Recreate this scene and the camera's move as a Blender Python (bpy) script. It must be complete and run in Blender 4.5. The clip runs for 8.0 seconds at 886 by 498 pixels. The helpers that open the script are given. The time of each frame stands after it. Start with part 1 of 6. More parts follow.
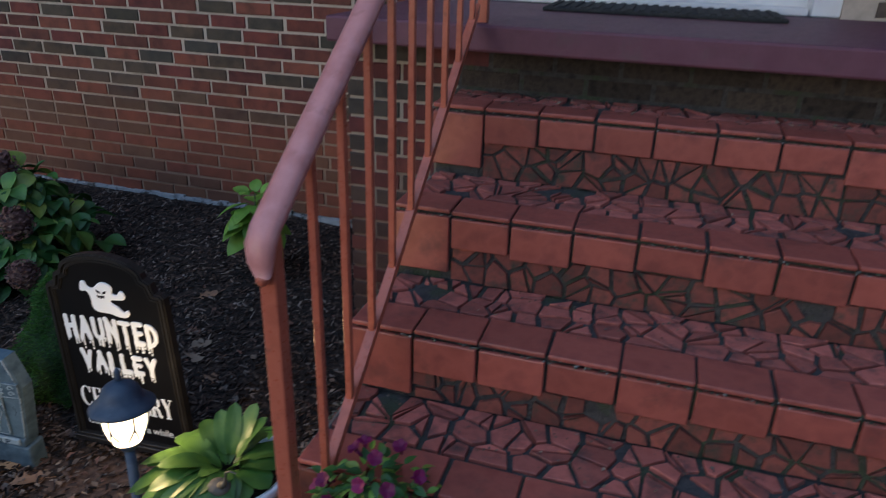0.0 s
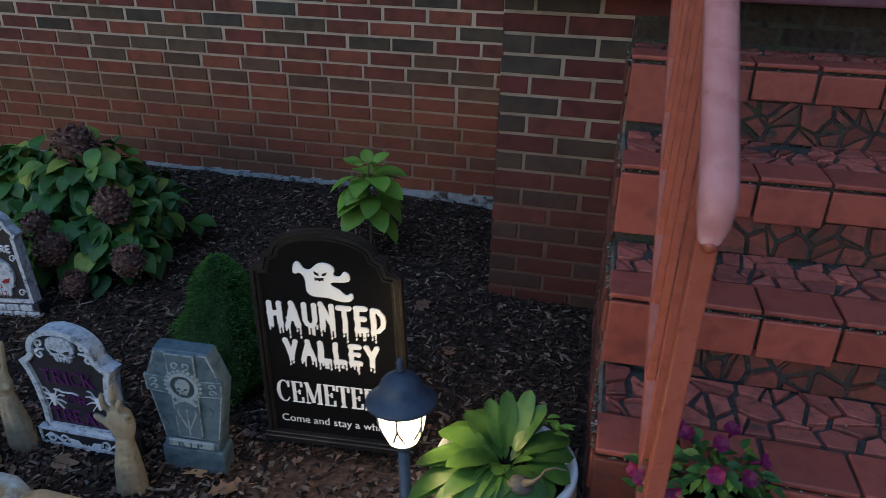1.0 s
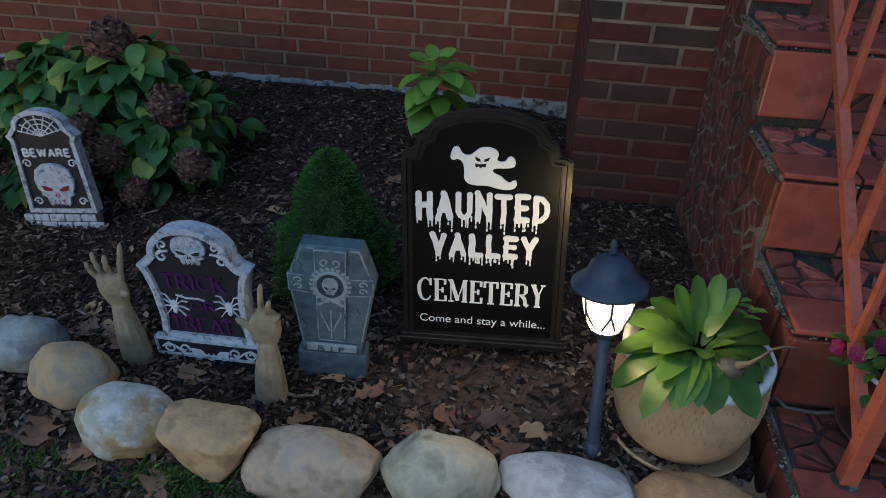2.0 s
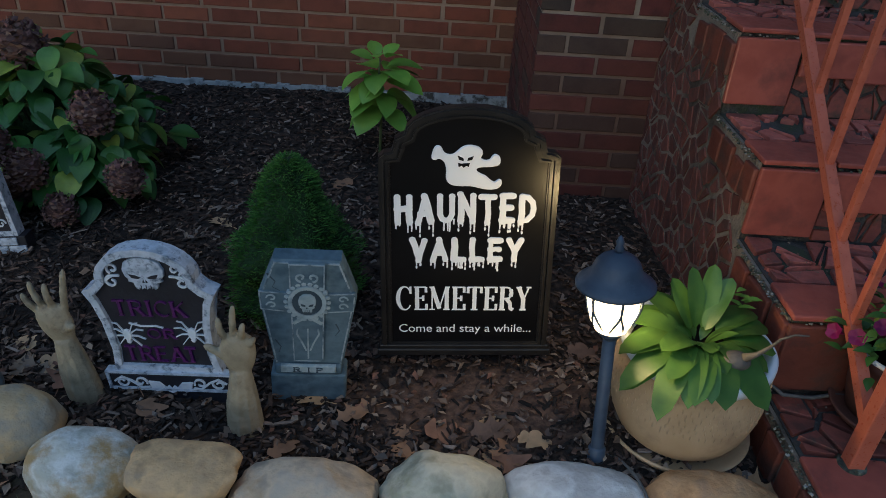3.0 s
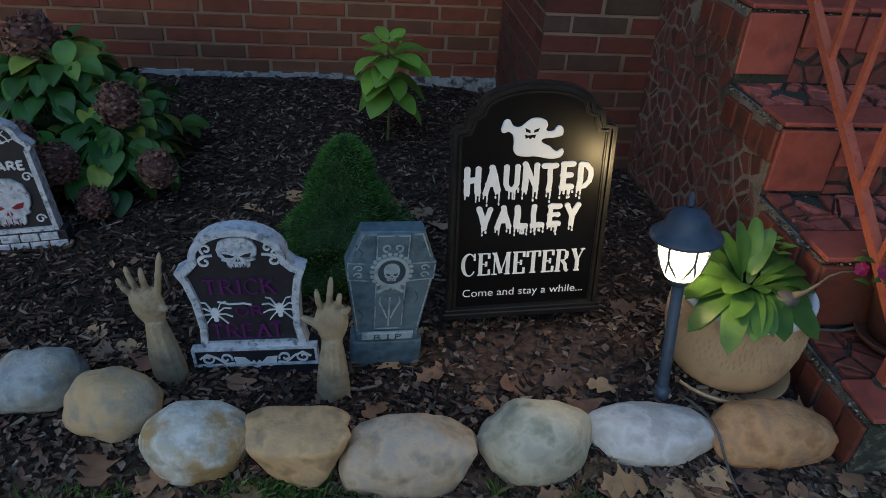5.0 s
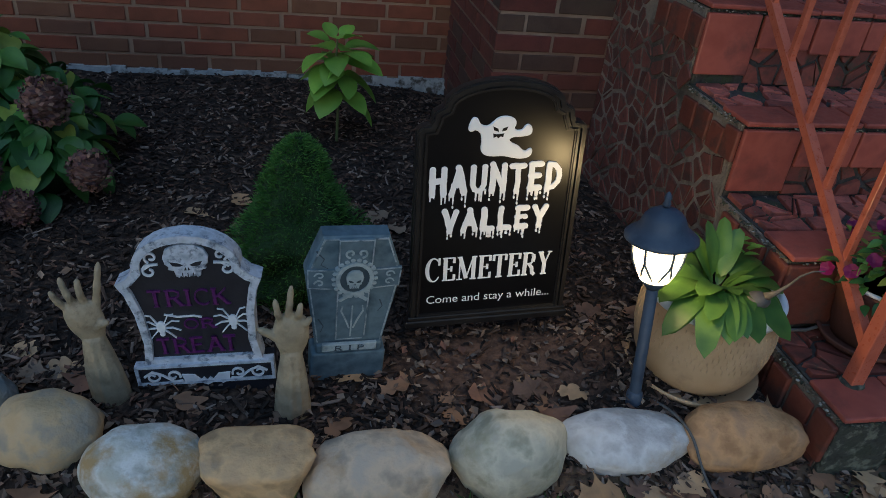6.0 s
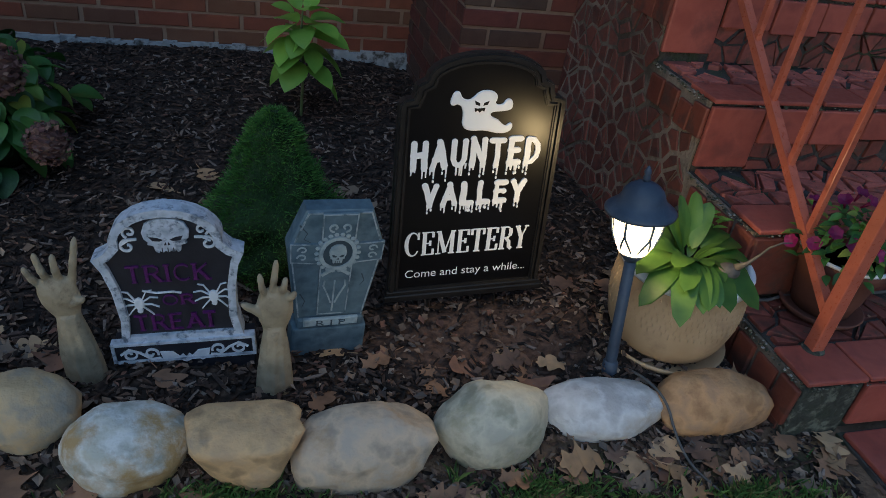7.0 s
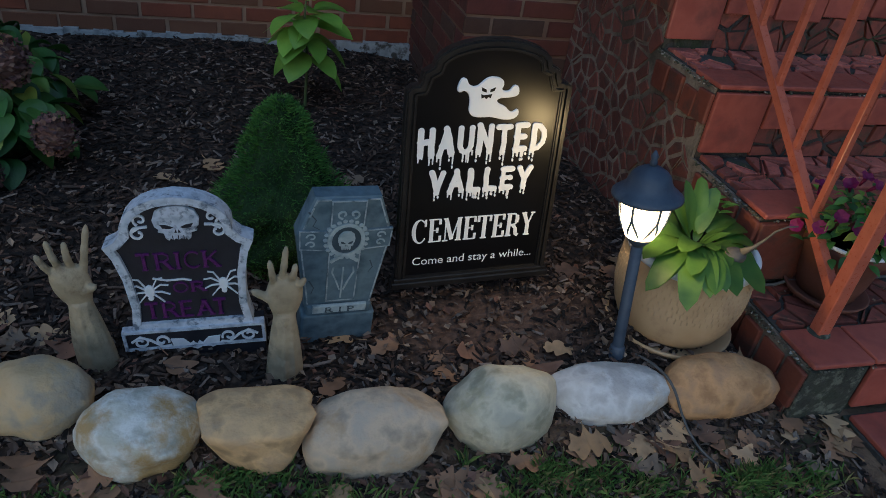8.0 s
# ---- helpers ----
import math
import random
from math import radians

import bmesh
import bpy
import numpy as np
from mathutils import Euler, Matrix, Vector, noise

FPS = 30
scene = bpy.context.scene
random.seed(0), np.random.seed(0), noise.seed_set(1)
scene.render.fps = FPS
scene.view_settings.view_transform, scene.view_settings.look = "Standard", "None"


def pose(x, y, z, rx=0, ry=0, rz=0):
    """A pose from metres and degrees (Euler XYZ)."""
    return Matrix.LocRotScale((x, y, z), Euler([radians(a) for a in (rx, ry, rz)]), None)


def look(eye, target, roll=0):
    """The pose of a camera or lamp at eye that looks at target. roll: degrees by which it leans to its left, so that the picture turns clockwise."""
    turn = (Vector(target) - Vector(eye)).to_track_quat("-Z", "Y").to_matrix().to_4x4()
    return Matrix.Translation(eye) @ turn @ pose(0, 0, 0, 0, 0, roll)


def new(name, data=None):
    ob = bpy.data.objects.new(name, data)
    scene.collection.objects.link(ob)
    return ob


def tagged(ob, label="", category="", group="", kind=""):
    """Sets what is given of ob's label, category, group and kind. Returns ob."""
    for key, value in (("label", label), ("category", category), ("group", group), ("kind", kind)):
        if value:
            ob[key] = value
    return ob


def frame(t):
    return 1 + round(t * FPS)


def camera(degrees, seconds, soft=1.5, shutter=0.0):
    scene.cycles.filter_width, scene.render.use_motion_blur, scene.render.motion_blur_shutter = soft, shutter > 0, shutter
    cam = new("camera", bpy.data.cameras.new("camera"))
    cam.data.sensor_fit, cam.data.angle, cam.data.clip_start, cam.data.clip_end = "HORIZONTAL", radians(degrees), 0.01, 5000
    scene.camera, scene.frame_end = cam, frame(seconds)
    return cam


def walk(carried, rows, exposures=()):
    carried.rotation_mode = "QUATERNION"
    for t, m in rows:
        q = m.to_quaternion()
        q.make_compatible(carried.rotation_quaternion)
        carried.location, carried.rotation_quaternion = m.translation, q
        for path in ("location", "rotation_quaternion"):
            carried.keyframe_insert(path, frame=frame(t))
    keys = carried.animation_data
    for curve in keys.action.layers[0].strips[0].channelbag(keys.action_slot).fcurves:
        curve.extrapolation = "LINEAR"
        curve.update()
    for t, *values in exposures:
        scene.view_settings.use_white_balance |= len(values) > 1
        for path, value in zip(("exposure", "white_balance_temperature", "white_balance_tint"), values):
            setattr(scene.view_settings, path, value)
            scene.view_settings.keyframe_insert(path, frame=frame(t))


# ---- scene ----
cam = camera(64.9, 8.0, 0.65, 0.2)
PATH = [
    (0, (0.239, 0.463, 1.372), (-0.29, 2.215, 0.564), 1.7),
    (0.5, (-0.131, 0.468, 1.319), (-0.648, 2.142, 0.353), -1.7),
    (1, (-0.479, 0.421, 1.268), (-0.863, 2.182, 0.4), 1.5),
    (1.5, (-0.748, 0.325, 1.216), (-1.049, 2.069, 0.285), 1.4),
    (1.7, (-0.843, 0.341, 1.177), (-1.131, 2.054, 0.186), 1.8),
    (2.8, (-1.067, 0.465, 1.084), (-1.043, 2.148, 0.003), 3.7),
    (3, (-1.092, 0.455, 1.088), (-1.066, 2.164, 0.048), 3.6),
    (3.5, (-1.197, 0.4, 1.099), (-1.082, 2.109, 0.067), 3.1),
    (4, (-1.282, 0.356, 1.103), (-1.149, 2.061, 0.067), 2.2),
    (4.2, (-1.305, 0.343, 1.107), (-1.194, 2.052, 0.075), 2.0),
    (5.5, (-1.409, 0.383, 1.073), (-1.099, 2.044, 0.004), 5.4),
    (6, (-1.43, 0.424, 1.051), (-1.044, 2.089, 0.012), 6.2),
    (6.5, (-1.476, 0.426, 1.04), (-1.048, 2.053, -0.042), 7.3),
    (7, (-1.499, 0.427, 1.04), (-0.97, 2.028, -0.035), 8.7),
    (7.5, (-1.506, 0.422, 1.039), (-0.994, 2.009, -0.066), 7.7),
    (8, (-1.515, 0.416, 1.031), (-0.989, 2.007, -0.061), 8.3),
]
walk(cam, [(t, look(eye, target, roll)) for t, eye, target, roll in PATH], [(0.0, 0.12, 4950, 13), (1.5, -0.12, 4850, 8), (3.5, -0.19, 4900, 6), (8.0, -0.20, 4900, 7)])

# ---- world and light ----
world = bpy.data.worlds.new("dusk_sky")
scene.world = world
world.use_nodes = True
wn = world.node_tree.nodes
sky = wn.new("ShaderNodeTexSky")
sky.sky_type, sky.sun_disc = "NISHITA", False
sky.sun_elevation, sky.sun_rotation = radians(14), radians(205)
world.node_tree.links.new(sky.outputs[0], wn["Background"].inputs[0])
wn["Background"].inputs[1].default_value = 0.085
sun = new("sun", bpy.data.lights.new("sun", "SUN"))
sun.data.energy, sun.data.angle, sun.data.color = 0.75, radians(70), (0.72, 0.86, 1.0)
sun.matrix_world = look((-1.5, -3.2, 7), (0, 0, 0))


# ---- materials ----
def tree_of(name):
    m = bpy.data.materials.new(name)
    m.use_nodes = True
    return m, m.node_tree.nodes, m.node_tree.links, m.node_tree.nodes["Principled BSDF"]


def ramp(nodes, stops, flat=False):
    r = nodes.new("ShaderNodeValToRGB")
    cr = r.color_ramp
    if flat:
        cr.interpolation = "CONSTANT"
    while len(cr.elements) < len(stops):
        cr.elements.new(0.5)
    for e, (p, c) in zip(cr.elements, stops):
        e.position, e.color = p, (*c, 1)
    return r


def spread(colors):
    n = max(len(colors) - 1, 1)
    return [(i / n, c) for i, c in enumerate(colors)]


def surf(name, colors, scale=12.0, rough=0.75, wobble=0.12, bump=0.3, bscale=60.0, bdist=0.004, by="none", palette=None,
         patch=None, pscale=5.0, pcut=(0.52, 0.62), metal=0.0, stretch=(1, 1, 1), vary=0.35, lo=0.3, hi=0.7, translucent=0.0, stain=None, spec=0.5):
    """Noise-driven colour at two scales with relief. by: 'object' or 'island' adds a random shade to each piece, from palette if given."""
    m, n, l, b = tree_of(name)
    co = n.new("ShaderNodeTexCoord")
    mp = n.new("ShaderNodeMapping")
    mp.inputs["Scale"].default_value = stretch
    l.new(co.outputs["Object"], mp.inputs["Vector"])
    vec = mp.outputs[0]
    rnd = None
    if by == "object":
        rnd = n.new("ShaderNodeObjectInfo").outputs["Random"]
    elif by == "island":
        rnd = n.new("ShaderNodeNewGeometry").outputs["Random Per Island"]
    if rnd is not None:
        ad = n.new("ShaderNodeVectorMath")
        ad.operation = "ADD"
        sc = n.new("ShaderNodeMath")
        sc.operation = "MULTIPLY"
        sc.inputs[1].default_value = 37.0
        l.new(rnd, sc.inputs[0])
        l.new(vec, ad.inputs[0])
        l.new(sc.outputs[0], ad.inputs[1])
        vec = ad.outputs[0]
    big = n.new("ShaderNodeTexNoise")
    big.inputs["Scale"].default_value, big.inputs["Detail"].default_value = scale, 5
    l.new(vec, big.inputs["Vector"])
    mr = n.new("ShaderNodeMapRange")
    mr.inputs[1].default_value, mr.inputs[2].default_value = lo, hi
    l.new(big.outputs[0], mr.inputs[0])
    cr = ramp(n, spread(colors))
    l.new(mr.outputs[0], cr.inputs[0])
    col = cr.outputs[0]
    if rnd is not None and palette:
        pr = ramp(n, [(i / len(palette), c) for i, c in enumerate(palette)], True)
        l.new(rnd, pr.inputs[0])
        mx = n.new("ShaderNodeMix")
        mx.data_type, mx.blend_type = "RGBA", "MULTIPLY"
        mx.inputs[0].default_value = 1.0
        l.new(pr.outputs[0], mx.inputs[6])
        l.new(col, mx.inputs[7])
        col = mx.outputs[2]
    if rnd is not None and vary:
        hv = n.new("ShaderNodeHueSaturation")
        v2 = n.new("ShaderNodeMapRange")
        fr = n.new("ShaderNodeMath")
        fr.operation = "FRACT"
        m7 = n.new("ShaderNodeMath")
        m7.operation = "MULTIPLY"
        m7.inputs[1].default_value = 7.13
        l.new(rnd, m7.inputs[0])
        l.new(m7.outputs[0], fr.inputs[0])
        l.new(fr.outputs[0], v2.inputs[0])
        v2.inputs[3].default_value, v2.inputs[4].default_value = 1 - vary, 1 + vary
        l.new(v2.outputs[0], hv.inputs["Value"])
        l.new(col, hv.inputs["Color"])
        col = hv.outputs[0]
    if patch:
        pn = n.new("ShaderNodeTexNoise")
        pn.inputs["Scale"].default_value, pn.inputs["Detail"].default_value = pscale, 8
        pn.inputs["Roughness"].default_value = 0.65
        l.new(vec, pn.inputs["Vector"])
        pm = n.new("ShaderNodeMapRange")
        pm.inputs[1].default_value, pm.inputs[2].default_value = pcut
        l.new(pn.outputs[0], pm.inputs[0])
        px = n.new("ShaderNodeMix")
        px.data_type = "RGBA"
        l.new(pm.outputs[0], px.inputs[0])
        l.new(col, px.inputs[6])
        px.inputs[7].default_value = (*patch, 1)
        col = px.outputs[2]
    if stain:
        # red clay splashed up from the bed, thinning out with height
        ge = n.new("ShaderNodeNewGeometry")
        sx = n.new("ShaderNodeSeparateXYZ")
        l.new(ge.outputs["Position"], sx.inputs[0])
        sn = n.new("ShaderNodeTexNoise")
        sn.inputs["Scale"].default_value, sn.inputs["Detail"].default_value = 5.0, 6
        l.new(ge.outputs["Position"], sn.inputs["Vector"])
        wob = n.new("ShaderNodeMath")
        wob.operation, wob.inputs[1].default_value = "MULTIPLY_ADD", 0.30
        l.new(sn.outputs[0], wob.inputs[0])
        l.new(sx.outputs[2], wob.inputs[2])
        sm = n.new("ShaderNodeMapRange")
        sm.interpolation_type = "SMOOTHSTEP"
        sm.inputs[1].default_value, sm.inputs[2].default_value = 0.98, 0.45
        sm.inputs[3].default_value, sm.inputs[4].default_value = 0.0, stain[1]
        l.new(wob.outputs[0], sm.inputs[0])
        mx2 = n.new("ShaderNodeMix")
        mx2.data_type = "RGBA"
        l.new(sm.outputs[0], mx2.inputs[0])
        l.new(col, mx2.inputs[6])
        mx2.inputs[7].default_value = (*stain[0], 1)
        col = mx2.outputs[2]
    b.inputs["Specular IOR Level"].default_value = spec
    l.new(col, b.inputs["Base Color"])
    fine = n.new("ShaderNodeTexNoise")
    fine.inputs["Scale"].default_value, fine.inputs["Detail"].default_value = bscale, 6
    l.new(vec, fine.inputs["Vector"])
    rr = n.new("ShaderNodeMapRange")
    rr.inputs[3].default_value, rr.inputs[4].default_value = max(rough - wobble, 0.05), min(rough + wobble, 1)
    l.new(fine.outputs[0], rr.inputs[0])
    l.new(rr.outputs[0], b.inputs["Roughness"])
    bp = n.new("ShaderNodeBump")
    bp.inputs["Strength"].default_value, bp.inputs["Distance"].default_value = bump, bdist
    l.new(fine.outputs[0], bp.inputs["Height"])
    l.new(bp.outputs[0], b.inputs["Normal"])
    b.inputs["Metallic"].default_value = metal
    if translucent:
        tr = n.new("ShaderNodeBsdfTranslucent")
        l.new(col, tr.inputs["Color"])
        ms = n.new("ShaderNodeMixShader")
        ms.inputs[0].default_value = translucent
        l.new(b.outputs[0], ms.inputs[1])
        l.new(tr.outputs[0], ms.inputs[2])
        l.new(ms.outputs[0], n["Material Output"].inputs["Surface"])
    return m


GRAIN = [(0.62, 0.64, 0.66), (1.0, 1.0, 1.0), (1.25, 1.2, 1.1)]
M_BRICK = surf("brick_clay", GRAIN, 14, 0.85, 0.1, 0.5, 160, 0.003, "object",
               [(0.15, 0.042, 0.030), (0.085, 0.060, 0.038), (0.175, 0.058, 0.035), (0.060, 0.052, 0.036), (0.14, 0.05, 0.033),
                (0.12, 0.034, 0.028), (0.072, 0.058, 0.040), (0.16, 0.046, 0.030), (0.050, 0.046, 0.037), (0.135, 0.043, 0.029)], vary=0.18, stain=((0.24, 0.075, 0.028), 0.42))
# burgundy porch bricks, palette also lowered to paint in the porch's shade
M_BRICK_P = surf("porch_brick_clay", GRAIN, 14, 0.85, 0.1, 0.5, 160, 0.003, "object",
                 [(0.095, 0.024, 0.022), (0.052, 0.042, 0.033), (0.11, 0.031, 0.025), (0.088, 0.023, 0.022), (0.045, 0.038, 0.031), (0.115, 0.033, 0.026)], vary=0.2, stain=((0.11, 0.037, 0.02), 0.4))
# dirty brick, also darkened in colour for the slab overhang's shadow
M_BRICK_D = surf("grimy_shaded_brick", [(0.02, 0.016, 0.013), (0.065, 0.05, 0.036), (0.035, 0.027, 0.02)], 30, 0.95, 0.04, 0.9, 120, 0.006, "object", vary=0.3)
M_BRICK_I = surf("brick_clay_far", GRAIN, 14, 0.85, 0.1, 0.5, 160, 0.003, "island",
                 [(0.20, 0.048, 0.036), (0.13, 0.075, 0.052), (0.24, 0.066, 0.045), (0.075, 0.058, 0.05), (0.19, 0.06, 0.042),
                  (0.16, 0.04, 0.035), (0.105, 0.08, 0.06), (0.22, 0.055, 0.038)], vary=0.18)
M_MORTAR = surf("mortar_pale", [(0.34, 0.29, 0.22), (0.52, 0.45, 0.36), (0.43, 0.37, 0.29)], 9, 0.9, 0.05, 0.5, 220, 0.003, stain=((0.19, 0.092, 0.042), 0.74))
# copy of the pale mortar, darkened in colour for shade at the porch
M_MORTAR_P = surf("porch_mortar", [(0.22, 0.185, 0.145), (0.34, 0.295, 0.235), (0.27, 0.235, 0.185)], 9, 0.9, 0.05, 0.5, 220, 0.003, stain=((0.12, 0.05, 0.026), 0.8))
M_CONC = surf("weathered_concrete", [(0.24, 0.26, 0.27), (0.40, 0.42, 0.43), (0.31, 0.32, 0.32)], 18, 0.9, 0.05, 0.7, 90, 0.006, patch=(0.07, 0.065, 0.055), pscale=14)
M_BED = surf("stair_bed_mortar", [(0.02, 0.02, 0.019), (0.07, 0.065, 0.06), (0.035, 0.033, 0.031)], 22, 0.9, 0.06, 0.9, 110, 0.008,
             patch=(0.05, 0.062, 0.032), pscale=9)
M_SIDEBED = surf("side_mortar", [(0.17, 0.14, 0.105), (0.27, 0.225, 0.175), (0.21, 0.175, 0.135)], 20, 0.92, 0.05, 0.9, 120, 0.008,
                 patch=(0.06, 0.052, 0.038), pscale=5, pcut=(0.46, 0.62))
M_TILE = surf("quarry_tile", [(0.272, 0.070, 0.050), (0.34, 0.094, 0.066), (0.235, 0.063, 0.049)], 16, 0.38, 0.14, 0.22, 70, 0.003, "object",
              patch=(0.12, 0.05, 0.042), pscale=7, pcut=(0.55, 0.75), vary=0.14)
M_FRAG = surf("broken_tile", [(0.31, 0.088, 0.063), (0.40, 0.122, 0.088), (0.26, 0.078, 0.060)], 26, 0.55, 0.15, 0.4, 120, 0.003, "object",
              patch=(0.075, 0.05, 0.045), pscale=16, pcut=(0.5, 0.72), vary=0.35)
# weathered side tiles, a darker copy of the quarry tile with shade painted in
M_TILE_W = surf("weathered_shaded_tile", [(0.12, 0.034, 0.022), (0.165, 0.048, 0.028), (0.10, 0.033, 0.025)], 18, 0.6, 0.14, 0.4, 80, 0.004, "object",
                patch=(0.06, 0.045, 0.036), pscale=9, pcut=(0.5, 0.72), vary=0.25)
# mossy pieces on the risers; on the lowest tread this dark tone paints shade
M_FRAG_R = surf("mossy_shaded_broken_tile", [(0.155, 0.045, 0.032), (0.215, 0.062, 0.042), (0.11, 0.042, 0.032)], 26, 0.75, 0.12, 0.5, 120, 0.003, "object",
                patch=(0.045, 0.048, 0.032), pscale=14, pcut=(0.53, 0.68), vary=0.35)
M_GRIT = surf("pale_grit", [(0.8, 0.8, 0.8), (1.1, 1.1, 1.1)], 30, 0.9, 0.05, 0.4, 90, 0.002, "island",
              [(0.16, 0.16, 0.125), (0.075, 0.085, 0.05), (0.30, 0.29, 0.26), (0.05, 0.055, 0.036), (0.10, 0.105, 0.075)], vary=0.25)
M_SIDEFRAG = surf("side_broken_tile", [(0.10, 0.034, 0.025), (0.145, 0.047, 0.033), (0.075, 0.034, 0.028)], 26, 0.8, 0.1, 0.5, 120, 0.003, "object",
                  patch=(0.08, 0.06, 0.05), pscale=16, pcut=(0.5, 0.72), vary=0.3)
M_MOSS = surf("mossy_concrete", [(0.02, 0.022, 0.016), (0.05, 0.052, 0.04), (0.03, 0.04, 0.02)], 16, 0.95, 0.04, 1.0, 90, 0.01, patch=(0.15, 0.16, 0.12), pscale=34, pcut=(0.52, 0.62))
M_SLAB = surf("painted_slab", [(0.105, 0.037, 0.058), (0.14, 0.054, 0.078), (0.12, 0.042, 0.066)], 7, 0.6, 0.15, 0.3, 60, 0.004, patch=(0.11, 0.07, 0.075), pscale=10, pcut=(0.55, 0.8))
M_RAIL = surf("painted_iron", [(0.40, 0.105, 0.055), (0.46, 0.13, 0.072), (0.36, 0.095, 0.052)], 18, 0.30, 0.1, 0.25, 140, 0.002, patch=(0.24, 0.07, 0.045), pscale=26, pcut=(0.62, 0.75))
# rail paint lightened to pink, the sky's reflection put into the base colour
M_RAILTOP = surf("sky_sheen_rail_paint", [(0.54, 0.22, 0.19), (0.64, 0.29, 0.26), (0.50, 0.19, 0.16)], 14, 0.34, 0.1, 0.25, 140, 0.002, patch=(0.36, 0.13, 0.09), pscale=20, pcut=(0.6, 0.8))
M_WHITE = surf("white_paint", [(0.72, 0.73, 0.74), (0.80, 0.81, 0.82)], 8, 0.5, 0.1, 0.15, 80)
M_RUBBER = surf("door_mat", [(0.02, 0.021, 0.02), (0.05, 0.05, 0.048)], 60, 0.9, 0.05, 0.8, 220, 0.006)
M_CHIP = surf("mulch_chip", [(0.6, 0.6, 0.6), (1.0, 1.0, 1.0), (1.3, 1.25, 1.2)], 60, 0.9, 0.08, 0.5, 200, 0.002, "island",
              [(0.017, 0.0105, 0.0066), (0.048, 0.028, 0.018), (0.010, 0.0068, 0.0048), (0.105, 0.070, 0.050), (0.034, 0.0195, 0.0122), (0.012, 0.0084, 0.0062),
               (0.20, 0.158, 0.128), (0.020, 0.0125, 0.0085), (0.072, 0.048, 0.036), (0.085, 0.050, 0.034)], vary=0.35)
M_LEAFDRY = surf("dry_oak_leaf", [(0.7, 0.7, 0.7), (1.0, 1.0, 1.0), (1.2, 1.15, 1.05)], 30, 0.7, 0.1, 0.4, 90, 0.002, "object",
                 [(0.37, 0.235, 0.12), (0.28, 0.155, 0.085), (0.20, 0.105, 0.065), (0.43, 0.29, 0.16), (0.22, 0.165, 0.115), (0.15, 0.095, 0.068), (0.29, 0.165, 0.09)], vary=0.2)
M_LITTER = surf("leaf_litter", [(0.7, 0.7, 0.7), (1.0, 1.0, 1.0), (1.2, 1.15, 1.05)], 30, 0.75, 0.1, 0.4, 90, 0.002, "island",
                [(0.192, 0.132, 0.088), (0.136, 0.088, 0.06), (0.096, 0.064, 0.048), (0.256, 0.192, 0.136), (0.12, 0.1, 0.084), (0.16, 0.08, 0.052)], vary=0.25)
M_GRASS = surf("grass_blade", [(0.8, 0.8, 0.8), (1.1, 1.1, 1.1)], 30, 0.6, 0.1, 0.2, 90, 0.001, "island",
               [(0.15, 0.26, 0.06), (0.21, 0.31, 0.08), (0.10, 0.19, 0.045), (0.30, 0.29, 0.11), (0.17, 0.28, 0.065)], vary=0.3, translucent=0.2)
M_HYD = surf("hydrangea_leaf", [(0.75, 0.75, 0.75), (1.0, 1.0, 1.0), (1.15, 1.12, 1.0)], 22, 0.5, 0.1, 0.35, 70, 0.003, "object",
             [(0.050, 0.135, 0.022), (0.085, 0.195, 0.030), (0.038, 0.105, 0.020), (0.145, 0.25, 0.036), (0.060, 0.155, 0.025), (0.24, 0.31, 0.045), (0.042, 0.12, 0.021)], vary=0.3, translucent=0.18)
M_SPRIG = surf("sprig_leaf", [(0.17, 0.34, 0.04), (0.26, 0.43, 0.055)], 16, 0.5, 0.1, 0.3, 60, 0.003, "object", vary=0.2, translucent=0.2)
M_HOSTA = surf("broad_leaf", [(0.040, 0.10, 0.015), (0.088, 0.17, 0.024), (0.05, 0.118, 0.018)], 12, 0.40, 0.08, 0.4, 26, 0.004, "object", vary=0.3, stretch=(1, 1, 1), translucent=0.2)
M_SPRUCE = surf("spruce_needle", [(0.8, 0.8, 0.8), (1.15, 1.15, 1.1)], 14, 0.7, 0.1, 0.1, 80, 0.001, "island",
                [(0.060, 0.16, 0.022), (0.085, 0.20, 0.028), (0.05, 0.135, 0.020), (0.11, 0.24, 0.034), (0.07, 0.17, 0.024)], vary=0.2, translucent=0.15)
# near-black green that paints the shade deep inside foliage
M_CORE = surf("foliage_shade", [(0.014, 0.035, 0.008), (0.03, 0.065, 0.014)], 30, 0.9, 0.05, 0.8, 60, 0.02)
M_STEM = surf("green_stem", [(0.06, 0.10, 0.03), (0.10, 0.12, 0.05)], 30, 0.7)
M_WOOD = surf("bark", [(0.05, 0.035, 0.025), (0.11, 0.08, 0.055)], 30, 0.9, 0.05, 0.8, 90, 0.004)
M_BLOOM = surf("dried_bloom", [(0.8, 0.8, 0.8), (1.1, 1.1, 1.1)], 40, 0.85, 0.08, 0.3, 120, 0.002, "island",
               [(0.12, 0.062, 0.050), (0.17, 0.095, 0.07), (0.085, 0.045, 0.042), (0.21, 0.13, 0.09), (0.14, 0.068, 0.062)], vary=0.3)
M_PETAL = surf("magenta_petal", [(0.17, 0.003, 0.07), (0.25, 0.006, 0.10)], 30, 0.55, 0.1, 0.2, 80, 0.001, "object", vary=0.25, translucent=0.2)
M_POT = surf("tan_pot_glaze", [(0.44, 0.305, 0.16), (0.53, 0.38, 0.215), (0.41, 0.28, 0.15)], 7, 0.5, 0.1, 0.2, 50, 0.003, patch=(0.26, 0.165, 0.10), pscale=9, pcut=(0.55, 0.8))
